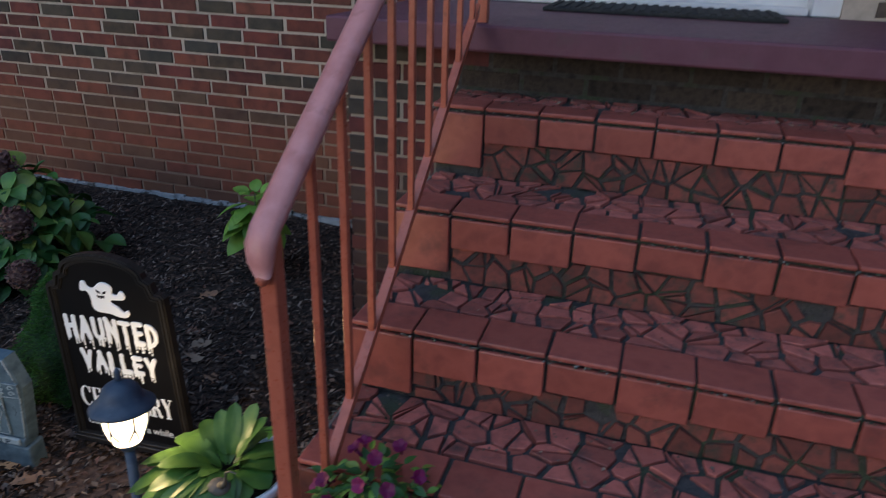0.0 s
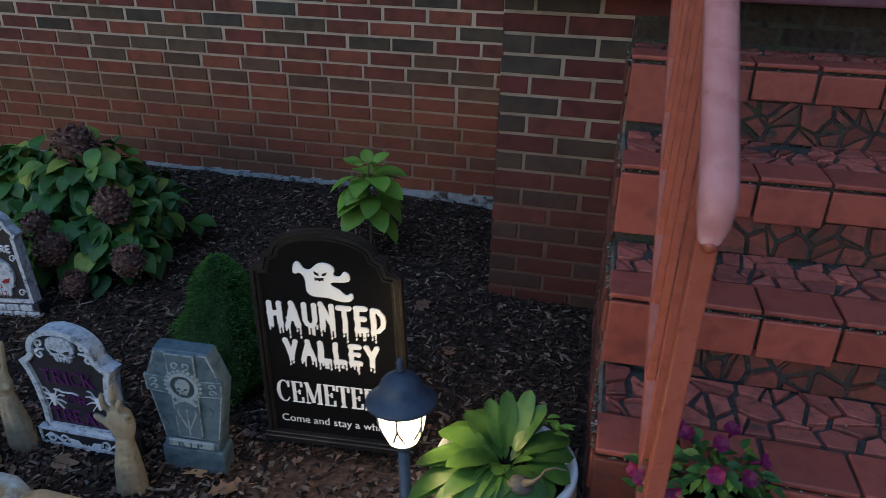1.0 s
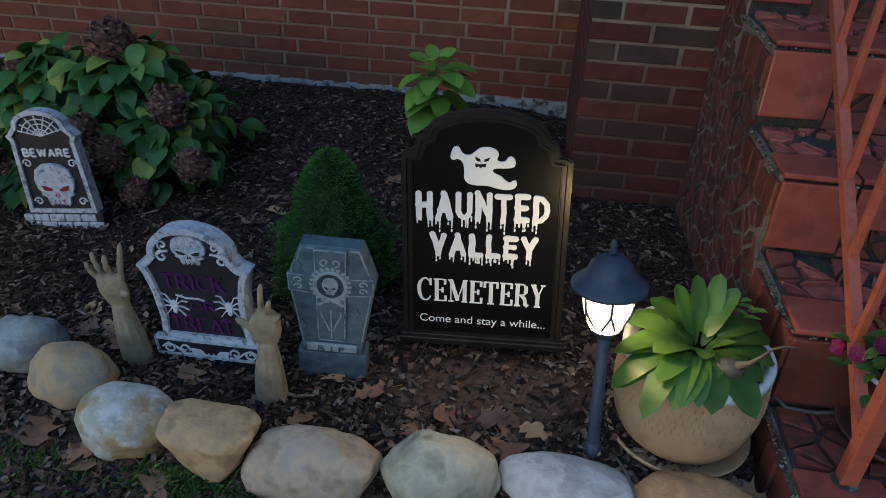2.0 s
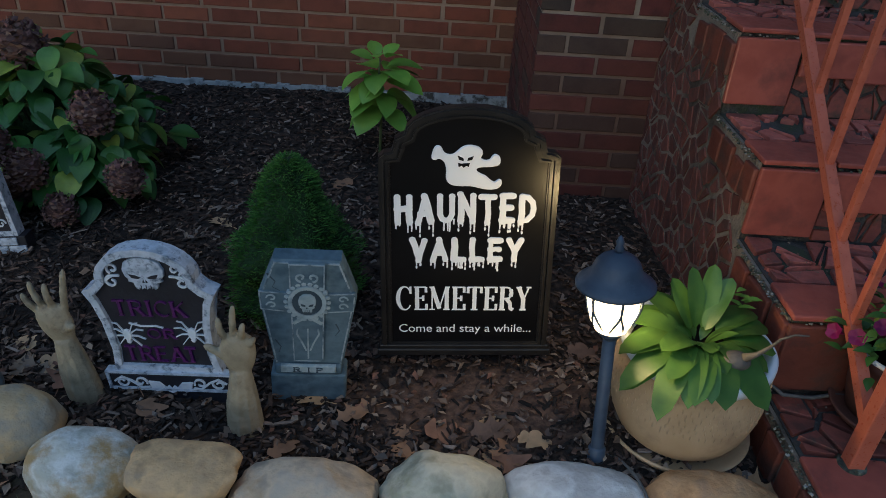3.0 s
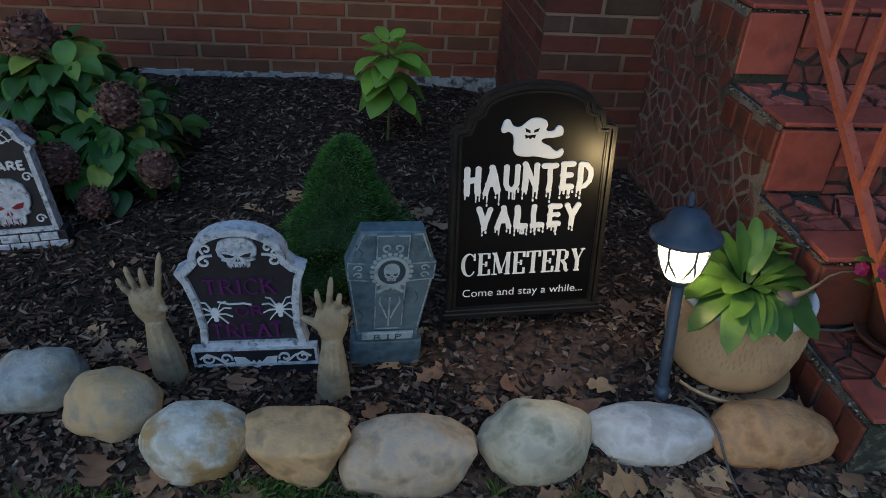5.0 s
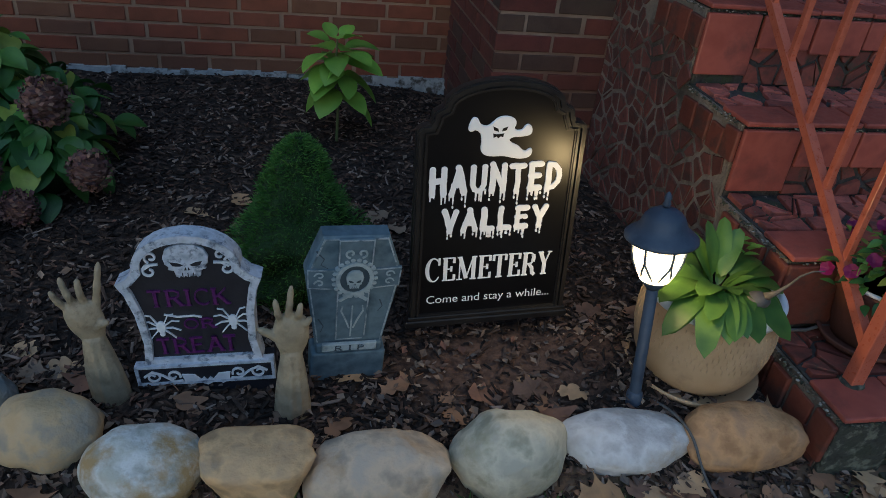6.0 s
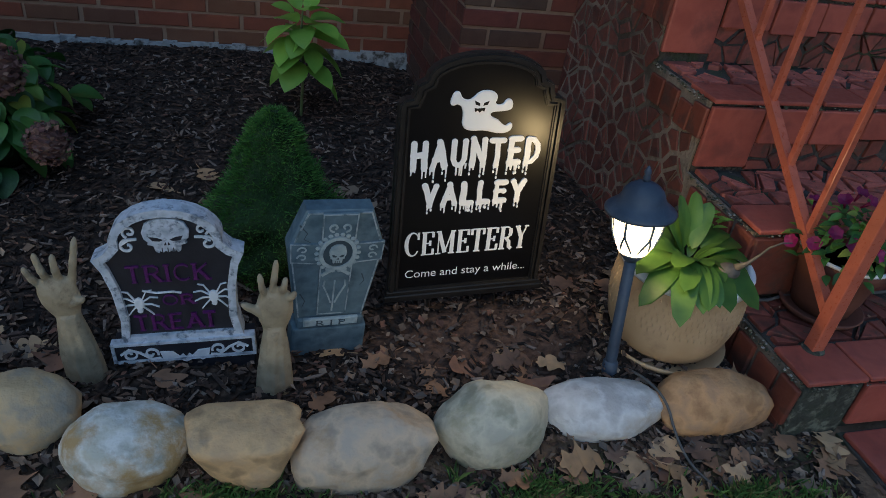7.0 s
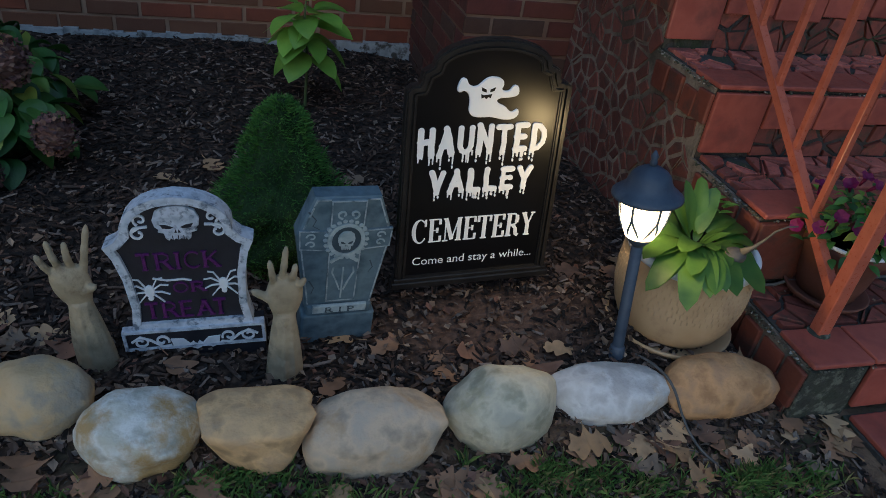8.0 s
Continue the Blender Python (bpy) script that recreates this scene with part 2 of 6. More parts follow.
M_POTRIM = surf("white_liner", [(0.68, 0.72, 0.75), (0.78, 0.81, 0.83)], 10, 0.4)
M_TERRA = surf("terracotta", [(0.11, 0.045, 0.03), (0.155, 0.062, 0.04)], 12, 0.75, 0.1, 0.3, 80, 0.003)
M_POTSOIL = surf("potting_soil", [(0.015, 0.012, 0.01), (0.04, 0.03, 0.024)], 40, 0.95, 0.03, 1.0, 120, 0.01)
M_BULB = surf("aged_clay", [(0.06, 0.053, 0.042), (0.12, 0.105, 0.085), (0.08, 0.07, 0.056)], 20, 0.7, 0.1, 0.4, 90, 0.003)
M_LAMP = surf("lamp_metal", [(0.028, 0.042, 0.07), (0.05, 0.07, 0.105), (0.04, 0.055, 0.085)], 20, 0.5, 0.12, 0.2, 120, 0.002, patch=(0.10, 0.13, 0.17), pscale=14, pcut=(0.6, 0.8))
M_FRAME = surf("sign_frame", [(0.011, 0.010, 0.010), (0.022, 0.020, 0.018)], 20, 0.32, 0.1, 0.25, 90, 0.002)
M_BLACK = surf("sign_black", [(0.004, 0.004, 0.005), (0.006, 0.006, 0.007)], 12, 0.31, 0.03, 0.08, 160, 0.001, spec=0.28)
M_LETTER = surf("sign_white", [(0.86, 0.88, 0.89), (0.90, 0.91, 0.92)], 20, 0.5, 0.1, 0.1, 100)
M_TBLACK = surf("tomb_black", [(0.008, 0.009, 0.014), (0.016, 0.017, 0.026)], 30, 0.6, 0.1, 0.4, 120, 0.002)
M_TEDGE = surf("tomb_pale_edge", [(0.27, 0.32, 0.39), (0.56, 0.61, 0.69), (0.38, 0.43, 0.50)], 34, 0.75, 0.08, 0.6, 90, 0.004, patch=(0.12, 0.145, 0.19), pscale=60, pcut=(0.53, 0.66))
M_TART = surf("tomb_white_art", [(0.60, 0.64, 0.69), (0.78, 0.81, 0.85)], 40, 0.7, 0.1, 0.4, 120, 0.002)
M_PURPLE = surf("purple_glitter", [(0.055, 0.006, 0.075), (0.095, 0.012, 0.12), (0.035, 0.005, 0.05)], 120, 0.45, 0.15, 0.5, 300, 0.002)
M_RED = surf("red_paint", [(0.20, 0.008, 0.02), (0.26, 0.015, 0.03)], 30, 0.6)
M_COFFIN = surf("blue_grey_foam", [(0.045, 0.078, 0.105), (0.115, 0.17, 0.21), (0.065, 0.108, 0.138)], 22, 0.8, 0.08, 0.5, 90, 0.003, patch=(0.055, 0.085, 0.11), pscale=9, pcut=(0.52, 0.72))
M_COFPALE = surf("blue_grey_highlight", [(0.22, 0.29, 0.32), (0.34, 0.41, 0.44), (0.16, 0.22, 0.25)], 30, 0.8, 0.08, 0.5, 110, 0.003)
M_COFWORN = surf("blue_grey_rubbed", [(0.20, 0.26, 0.30), (0.34, 0.40, 0.44), (0.12, 0.17, 0.2)], 40, 0.8, 0.08, 0.5, 110, 0.003, patch=(0.07, 0.11, 0.14), pscale=34, pcut=(0.50, 0.62))
M_COFDARK = surf("blue_grey_recess", [(0.03, 0.05, 0.066), (0.055, 0.08, 0.10)], 30, 0.85)
M_ARM = surf("tan_latex", [(0.27, 0.225, 0.14), (0.36, 0.305, 0.20), (0.23, 0.19, 0.12)], 18, 0.7, 0.1, 0.9, 45, 0.008, patch=(0.15, 0.11, 0.065), pscale=24, pcut=(0.56, 0.75))
M_CABLE = surf("cable_rubber", [(0.07, 0.068, 0.065), (0.13, 0.125, 0.12)], 40, 0.6)


def emitter(name, color, strength):
    m, n, l, b = tree_of(name)
    b.inputs["Base Color"].default_value = (0.9, 0.85, 0.7, 1)
    b.inputs["Roughness"].default_value = 0.3
    b.inputs["Emission Color"].default_value = (*color, 1)
    b.inputs["Emission Strength"].default_value = strength
    return m


M_GLOW = emitter("lit_frosted_glass", (1.0, 0.64, 0.28), 5.5)


def stone(name, c1, c2, c3, patch, pcut=(0.5, 0.62)):
    return surf(name, [tuple(v * 1.12 for v in c1), tuple(min(.78, v * 1.3) for v in c2), tuple(v * 1.2 for v in c3)], 18, 0.8, 0.1, 0.75, 38, 0.010, patch=patch, pscale=11, pcut=(pcut[0] - 0.04, pcut[1] + 0.05), lo=0.38, hi=0.62)


def soil_material():
    """Dark mulch bed passing into bare lawn earth along the stone edging."""
    m, n, l, b = tree_of("garden_soil")
    co = n.new("ShaderNodeTexCoord")
    ns = n.new("ShaderNodeTexNoise")
    ns.inputs["Scale"].default_value, ns.inputs["Detail"].default_value = 45, 9
    l.new(co.outputs["Object"], ns.inputs["Vector"])
    bed = ramp(n, [(0.35, (0.007, 0.0048, 0.0034)), (0.52, (0.030, 0.018, 0.0115)), (0.68, (0.095, 0.061, 0.040))])
    l.new(ns.outputs[0], bed.inputs[0])
    n2 = n.new("ShaderNodeTexNoise")
    n2.inputs["Scale"].default_value, n2.inputs["Detail"].default_value = 7, 8
    l.new(co.outputs["Object"], n2.inputs["Vector"])
    lawn = ramp(n, [(0.3, (0.045, 0.05, 0.02)), (0.46, (0.105, 0.068, 0.04)), (0.6, (0.19, 0.125, 0.075)), (0.75, (0.07, 0.08, 0.03))])
    l.new(n2.outputs[0], lawn.inputs[0])
    sp = n.new("ShaderNodeSeparateXYZ")
    l.new(co.outputs["Object"], sp.inputs[0])
    mr = n.new("ShaderNodeMapRange")
    mr.inputs[1].default_value, mr.inputs[2].default_value = 1.26, 1.36
    l.new(sp.outputs[1], mr.inputs[0])
    mx = n.new("ShaderNodeMix")
    mx.data_type = "RGBA"
    l.new(mr.outputs[0], mx.inputs[0])
    l.new(lawn.outputs[0], mx.inputs[6])
    l.new(bed.outputs[0], mx.inputs[7])
    # bare red-brown clay where the mulch is thin before the sign
    off = n.new("ShaderNodeMapping")
    off.inputs["Location"].default_value, off.inputs["Scale"].default_value = (3.2, -9.9, 0), (3.3, 6.3, 0)
    l.new(co.outputs["Object"], off.inputs["Vector"])
    far = n.new("ShaderNodeVectorMath")
    far.operation = "LENGTH"
    l.new(off.outputs[0], far.inputs[0])
    edge = n.new("ShaderNodeMath")
    edge.operation, edge.inputs[1].default_value = "MULTIPLY_ADD", 0.9
    l.new(n2.outputs[0], edge.inputs[0])
    l.new(far.outputs["Value"], edge.inputs[2])
    thin = n.new("ShaderNodeMapRange")
    thin.inputs[1].default_value, thin.inputs[2].default_value = 1.5, 1.0
    l.new(edge.outputs[0], thin.inputs[0])
    clay = ramp(n, [(0.35, (0.055, 0.030, 0.019)), (0.6, (0.145, 0.085, 0.055))])
    l.new(ns.outputs[0], clay.inputs[0])
    bare = n.new("ShaderNodeMix")
    bare.data_type = "RGBA"
    l.new(thin.outputs[0], bare.inputs[0])
    l.new(mx.outputs[2], bare.inputs[6])
    l.new(clay.outputs[0], bare.inputs[7])
    l.new(bare.outputs[2], b.inputs["Base Color"])
    b.inputs["Roughness"].default_value = 0.95
    bp = n.new("ShaderNodeBump")
    bp.inputs["Strength"].default_value, bp.inputs["Distance"].default_value = 0.9, 0.015
    l.new(ns.outputs[0], bp.inputs["Height"])
    l.new(bp.outputs[0], b.inputs["Normal"])
    return m


M_SOIL = soil_material()


# ---- mesh helpers ----
class Geo:
    """Collects vertices and faces of one mesh."""

    def __init__(self):
        self.v, self.f = [], []

    def add(self, verts, faces, m=None):
        k = len(self.v)
        self.v += [tuple(m @ Vector(p)) if m else tuple(p) for p in verts]
        self.f += [tuple(k + i for i in f) for f in faces]
        return self

    def box(self, x0, y0, z0, x1, y1, z1, c=0.0, m=None):
        """A box whose edges are chamfered by c."""
        if not c:
            vs = [(x, y, z) for x in (x0, x1) for y in (y0, y1) for z in (z0, z1)]
            return self.add(vs, [(0, 1, 3, 2), (4, 6, 7, 5), (0, 4, 5, 1), (2, 3, 7, 6), (0, 2, 6, 4), (1, 5, 7, 3)], m)
        bm = bmesh.new()
        bmesh.ops.create_cube(bm, size=1)
        for v in bm.verts:
            v.co = Vector((x0 + (v.co.x + .5) * (x1 - x0), y0 + (v.co.y + .5) * (y1 - y0), z0 + (v.co.z + .5) * (z1 - z0)))
        bmesh.ops.bevel(bm, geom=bm.edges[:], offset=c, segments=2, profile=0.5, affect="EDGES")
        return self.take(bm, m)

    def take(self, bm, m=None):
        bm.verts.index_update()
        self.add([v.co for v in bm.verts], [[v.index for v in f.verts] for f in bm.faces], m)
        bm.free()
        return self

    def prism(self, outline, d0, d1, m=None, c=0.0):
        """An outline in x, z drawn from depth y = d0 (back) to d1 (front), its front rim chamfered by c."""
        n = len(outline)
        rings = [[(x, d0, z) for x, z in outline]]
        if c:
            s = 1 if d1 > d0 else -1
            rings.append([(x, d1 - s * c, z) for x, z in outline])
            rings.append([(x, d1, z) for x, z in shrink(outline, c)])
        else:
            rings.append([(x, d1, z) for x, z in outline])
        vs = [p for r in rings for p in r]
        fs = [tuple(range(n))[::-1]]
        for k in range(len(rings) - 1):
            fs += [(k * n + i, k * n + (i + 1) % n, (k + 1) * n + (i + 1) % n, (k + 1) * n + i) for i in range(n)]
        fs.append(tuple((len(rings) - 1) * n + i for i in range(n)))
        return self.add(vs, fs, m)

    def lathe(self, profile, n=32, m=None, cx=0.0, cy=0.0):
        vs, fs = [], []
        for r, z in profile:
            vs += [(cx + r * math.cos(2 * math.pi * i / n), cy + r * math.sin(2 * math.pi * i / n), z) for i in range(n)]
        for k in range(len(profile) - 1):
            fs += [(k * n + i, k * n + (i + 1) % n, (k + 1) * n + (i + 1) % n, (k + 1) * n + i) for i in range(n)]
        fs += [tuple(range(n))[::-1], tuple((len(profile) - 1) * n + i for i in range(n))]
        return self.add(vs, fs, m)

    def tube(self, pts, radii, n=10, m=None, flat=1.0):
        """A tapered tube through points; flat squeezes it along its second side."""
        pts = [Vector(p) for p in pts]
        if not hasattr(radii, "__len__"):
            radii = [radii] * len(pts)
        vs, fs = [], []
        side = None
        for i, p in enumerate(pts):
            d = (pts[min(i + 1, len(pts) - 1)] - pts[max(i - 1, 0)]).normalized()
            if side is None:
                side = d.cross(Vector((0, 1, 0.01))).normalized()
            side = (side - d * side.dot(d)).normalized()
            up = d.cross(side)
            vs += [p + radii[i] * (math.cos(2 * math.pi * k / n) * side + flat * math.sin(2 * math.pi * k / n) * up) for k in range(n)]
        for i in range(len(pts) - 1):
            fs += [(i * n + k, i * n + (k + 1) % n, (i + 1) * n + (k + 1) % n, (i + 1) * n + k) for k in range(n)]
        fs += [tuple(range(n))[::-1], tuple((len(pts) - 1) * n + k for k in range(n))]
        return self.add(vs, fs, m)

    def ball(self, centre, rx, ry, rz, m=None, div=2):
        bm = bmesh.new()
        bmesh.ops.create_icosphere(bm, subdivisions=div, radius=1)
        for v in bm.verts:
            v.co = Vector((centre[0] + v.co.x * rx, centre[1] + v.co.y * ry, centre[2] + v.co.z * rz))
        return self.take(bm, m)

    def mesh(self, name, material, smooth=False):
        me = bpy.data.meshes.new(name)
        me.from_pydata(self.v, [], self.f)
        me.materials.append(material)
        if smooth:
            me.polygons.foreach_set("use_smooth", [True] * len(me.polygons))
        me.validate()
        return me


def shrink(outline, d):
    """An outline moved inwards by d along its corners' bisectors."""
    n, out = len(outline), []
    area = sum(outline[i][0] * outline[(i + 1) % n][1] - outline[(i + 1) % n][0] * outline[i][1] for i in range(n))
    s = 1 if area > 0 else -1
    for i in range(n):
        a, p, b = Vector(outline[i - 1]), Vector(outline[i]), Vector(outline[(i + 1) % n])
        e1, e2 = (p - a), (b - p)
        if e1.length < 1e-9 or e2.length < 1e-9:
            out.append(tuple(p))
            continue
        e1.normalize()
        e2.normalize()
        n1, n2 = Vector((-e1.y, e1.x)) * s, Vector((-e2.y, e2.x)) * s
        k = n1 + n2
        q = p + k * (d / max(0.35, 1 + n1.dot(n2)))
        out.append((q.x, q.y))
    return out


def thing(name, m, label, category, group="", kind=""):
    ob = new(name)
    ob.empty_display_size = 0.05
    ob.matrix_world = m
    return tagged(ob, label, category, group, kind)


def part(name, g, material, parent, label="", smooth=False):
    me = g if isinstance(g, bpy.types.Mesh) else g.mesh(name, material, smooth)
    ob = new(name, me)
    ob.parent = parent
    return tagged(ob, label)


def solo(name, g, material, m, label, category, group="", kind="", smooth=False):
    ob = new(name, g.mesh(name, material, smooth))
    ob.matrix_world = m
    return tagged(ob, label, category, group, kind)


def setting(name, g, material, label, category, smooth=False):
    return solo(name, g, material, Matrix(), label, category, kind="structure", smooth=smooth)


def piece(name, me, parent, m):
    ob = new(name, me)
    ob.parent = parent
    ob.matrix_local = m
    return ob


RND = random.Random(7)
U = RND.uniform


# ---- ground ----
def ground_z(x, y):
    n = noise.noise(Vector((x * 2.1, y * 2.1, 0.3)))
    n2 = noise.noise(Vector((x * 9, y * 9, 1.7)))
    bed = min(max((y - 1.22) / 0.16, 0), 1)
    back = min(max((y - 2.6) / 0.9, 0), 1)
    z = -0.035 + bed * 0.04 + 0.012 * n + 0.007 * n2
    z += back * 0.035 * min(max((-0.9 - x) / 0.6, 0), 1)
    z += 0.045 * math.exp(-(((x + 0.64) / 0.20) ** 4 + ((y - 1.55) / 0.19) ** 4))
    z -= 0.03 * min(max((x + 0.95) / 0.3, 0), 1) * min(max((y - 2.1) / 0.4, 0), 1)
    return z


def axis(lo, hi, step, far):
    a = list(np.arange(lo, hi + step / 2, step))
    k, left, right = step, [], []
    p, q = lo, hi
    while p > -far or q < far:
        k *= 1.5
        p, q = max(p - k, -far), min(q + k, far)
        left.append(p)
        right.append(q)
    return sorted(set([round(float(v), 4) for v in left + a + right]))


gx, gy = axis(-3.9, 0.2, 0.03, 300), axis(-0.2, 3.6, 0.03, 300)
g = Geo()
g.v = [(x, y, ground_z(x, y) if abs(x) < 8 and abs(y) < 8 else -0.035) for y in gy for x in gx]
W = len(gx)
g.f = [(j * W + i, j * W + i + 1, (j + 1) * W + i + 1, (j + 1) * W + i) for j in range(len(gy) - 1) for i in range(W - 1)]
setting("ground", g, M_SOIL, "dark mulched garden bed running into worn lawn earth", "ground", True)

# ---- house wall, footing, door ----
COURSE, BLEN, JOINT = 0.065, 0.205, 0.0115
FACE = 3.5
g = Geo()
g.box(-7, FACE + 0.006, -0.2, -0.72, FACE + 0.22, 2.9)
g.box(0.84, FACE + 0.006, -0.2, 3.2, FACE + 0.22, 2.9)
g.box(-0.72, FACE + 0.006, -0.2, 0.84, FACE + 0.22, 1.10)
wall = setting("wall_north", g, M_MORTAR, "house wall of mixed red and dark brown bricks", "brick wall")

g = Geo()
for i in range(62):
    x0 = -4.2 + i * 0.055
    g.box(x0, FACE - 0.018 + U(-.006, .004), -0.1, x0 + 0.056, FACE + 0.05, 0.056 + U(-0.010, 0.006), 0.0)
setting("footing", g, M_CONC, "rough grey concrete footing along the brick wall", "footing")

door = tagged(new("door_1", Geo().box(-0.70, 3.66, 1.149, 0.82, 3.70, 2.9, 0.004).mesh("door_1", M_WHITE)), "white painted front door above the porch", "door", kind="structure")
for x0, x1 in ((-0.72, -0.64), (0.74, 0.84)):
    part("door_frame", Geo().box(x0, 3.52, 1.149, x1, 3.655, 2.9, 0.004), M_WHITE, door)
part("threshold", Geo().box(-0.63, 3.53, 1.149, 0.73, 3.655, 1.175, 0.004), M_WHITE, door)

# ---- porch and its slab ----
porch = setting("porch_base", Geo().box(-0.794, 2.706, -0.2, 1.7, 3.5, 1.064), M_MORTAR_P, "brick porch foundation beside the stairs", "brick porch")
# black sheet over the mortar: grime plus painted shade of the slab
part("grimy_joint", Geo().box(-0.40, 2.7015, 0.90, 1.5, 2.7055, 1.064), M_BED, porch, "grimy mortar blackened further for the shade under the slab")
slab = setting("porch_slab", Geo().box(-0.815, 2.575, 1.067, 1.75, 3.5, 1.147, 0.008), M_SLAB, "purple painted concrete porch slab with chipped edge", "porch slab")
mat_ob = solo("door_mat", Geo().box(-0.22, 3.16, 1.148, 0.62, 3.50, 1.162, 0.004), M_RUBBER, Matrix(), "dark ribbed rubber mat lying before the door", "door mat")
rib = Geo().box(0, 0, 0, 0.02, 0.31, 0.006).mesh("rib", M_RUBBER)
for i in range(20):
    piece("rib", rib, mat_ob, pose(-0.205 + i * 0.041, 3.175, 1.161))

# ---- porch roof and eave, unseen above the view, added for their shade ----
setting("porch_roof", Geo().box(-1.15, 2.45, 2.85, 2.3, 3.5, 3.0, 0.01), M_WHITE, "unseen white porch roof added to shade the front door", "porch roof")
setting("eave", Geo().box(-7, 3.05, 2.9, 3.3, 3.8, 3.02, 0.01), M_WHITE, "unseen white roof eave added to shade the house wall", "eave")
setting("porch_post", Geo().box(2.15, 2.5, -0.05, 2.24, 2.59, 2.85, 0.004), M_WHITE, "unseen white square post under the added porch roof", "porch post")

# ---- stairs ----
STEPS = [(1.244, 0.137), (1.530, 0.328), (1.830, 0.520), (2.122, 0.722), (2.440, 0.932)]
XL, XR = -0.405, 1.45
stair_steps = []
for i, (y, z) in enumerate(STEPS):
    y1 = STEPS[i + 1][0] if i < 4 else 2.70
    g = Geo()
    g.box(XL + 0.012, y + 0.014, -0.15, XR, y1 + (0.02 if i < 4 else 0.0), z - 0.013)
    step = setting("stair_step", g, M_BED, "masonry stair step faced with quarry tile and broken tile pieces", "stair step")
    stair_steps.append(step)
prof_side = [(2.70, -0.16), (STEPS[0][0] + 0.018, -0.16)]
for i, (y, z) in enumerate(STEPS):
    prof_side += [(y + 0.018, z - 0.016), (STEPS[i + 1][0] + 0.018 if i < 4 else 2.70, z - 0.016)]
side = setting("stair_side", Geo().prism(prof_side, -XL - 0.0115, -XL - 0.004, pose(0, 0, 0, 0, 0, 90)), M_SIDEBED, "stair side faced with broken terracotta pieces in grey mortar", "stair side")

# mossy concrete left bare at the foot of the lowest step
part("bare_corner", Geo().box(XL + 0.004, 1.246, -0.12, -0.25, 1.262, 0.118, 0.003), M_MOSS, stair_steps[0], "dark mossy concrete")

# walkway of square tiles before the stairs
walkway = setting("walkway", Geo().box(-0.255, -1.2, -0.12, 1.6, 1.238, -0.022), M_BED, "terracotta tile walkway before the stairs", "walkway")


# ---- handrail ----
rail = thing("handrail", pose(-0.313, 1.345, 0.137), "terracotta-painted iron handrail with square balusters on the stairs", "handrail")
TOP = lambda y: 0.955 - 0.137 + 0.705 * (y - 1.345)
BOT = lambda y: 0.357 - 0.137 + 0.80 * (y - 1.53)
part("post", Geo().box(-0.0155, -0.0155, 0.0, 0.0155, 0.0155, TOP(1.345) - 0.012, 0.003), M_RAIL, rail)
part("base_plate", Geo().lathe([(.026, -.001), (.024, .003), (.015, .005)], 14), M_MOSS, rail, "dark mortar patch")
# moulded top rail: a rounded section swept up the slope, its end turned down over the post
prof = [(-0.025, -0.006), (-0.025, 0.006), (-0.018, 0.013), (-0.008, 0.017), (0.008, 0.017), (0.018, 0.013), (0.025, 0.006), (0.025, -0.006), (0.015, -0.011), (-0.015, -0.011)]
path = [(-0.026, TOP(1.345) - 0.072, 100), (-0.030, TOP(1.345) - 0.046, 95), (-0.026, TOP(1.345) - 0.018, 72), (-0.008, TOP(1.345) + 0.004, 50), (0.02, TOP(1.345) + 0.024, 36)]
path += [(y - 1.345, TOP(y) + 0.012, 35.2) for y in (1.5, 1.7, 1.9, 2.1, 2.3, 2.5, 2.66)]
g = Geo()
n = len(prof)
for y, z, a in path:
    c, s = math.cos(radians(a)), math.sin(radians(a))
    k = 0.55 if a == 100 else 0.85 if a == 95 else 1.0
    g.v += [(px * k, y - s * pz * k, z + c * pz * k) for px, pz in prof]
for i in range(len(path) - 1):
    g.f += [(i * n + k, i * n + (k + 1) % n, (i + 1) * n + (k + 1) % n, (i + 1) * n + k) for k in range(n)]
g.f += [tuple(range(n)), tuple((len(path) - 1) * n + k for k in range(n))[::-1]]
part("top_rail", g, M_RAILTOP, rail, "rounded top rail coloured pinkish for the sky's sheen", True)
part("scroll_end", Geo().ball((0, -0.028, TOP(1.345) - 0.076), 0.011, 0.012, 0.012), M_RAIL, rail, "", True)
g = Geo()
vs = []
for y in (1.345, 2.56):
    z = BOT(y)
    vs += [(-0.011, y - 1.345, z), (0.011, y - 1.345, z), (0.011, y - 1.345, z + 0.026), (-0.011, y - 1.345, z + 0.026)]
g.add(vs, [(0, 1, 5, 4), (1, 2, 6, 5), (2, 3, 7, 6), (3, 0, 4, 7), (3, 2, 1, 0), (4, 5, 6, 7)])
part("bottom_rail", g, M_RAIL, rail)
for k in range(9):
    y = 1.492 + 0.128 * k
    part("baluster", Geo().box(-0.0075, y - 1.345 - 0.0075, BOT(y) + 0.012, 0.0075, y - 1.345 + 0.0075, TOP(y) - 0.004, 0.0015), M_RAIL, rail)
y = 2.645
part("post", Geo().box(-0.0155, y - 1.361, 1.010, 0.0155, y - 1.330, TOP(y) - 0.006, 0.003), M_RAIL, rail)


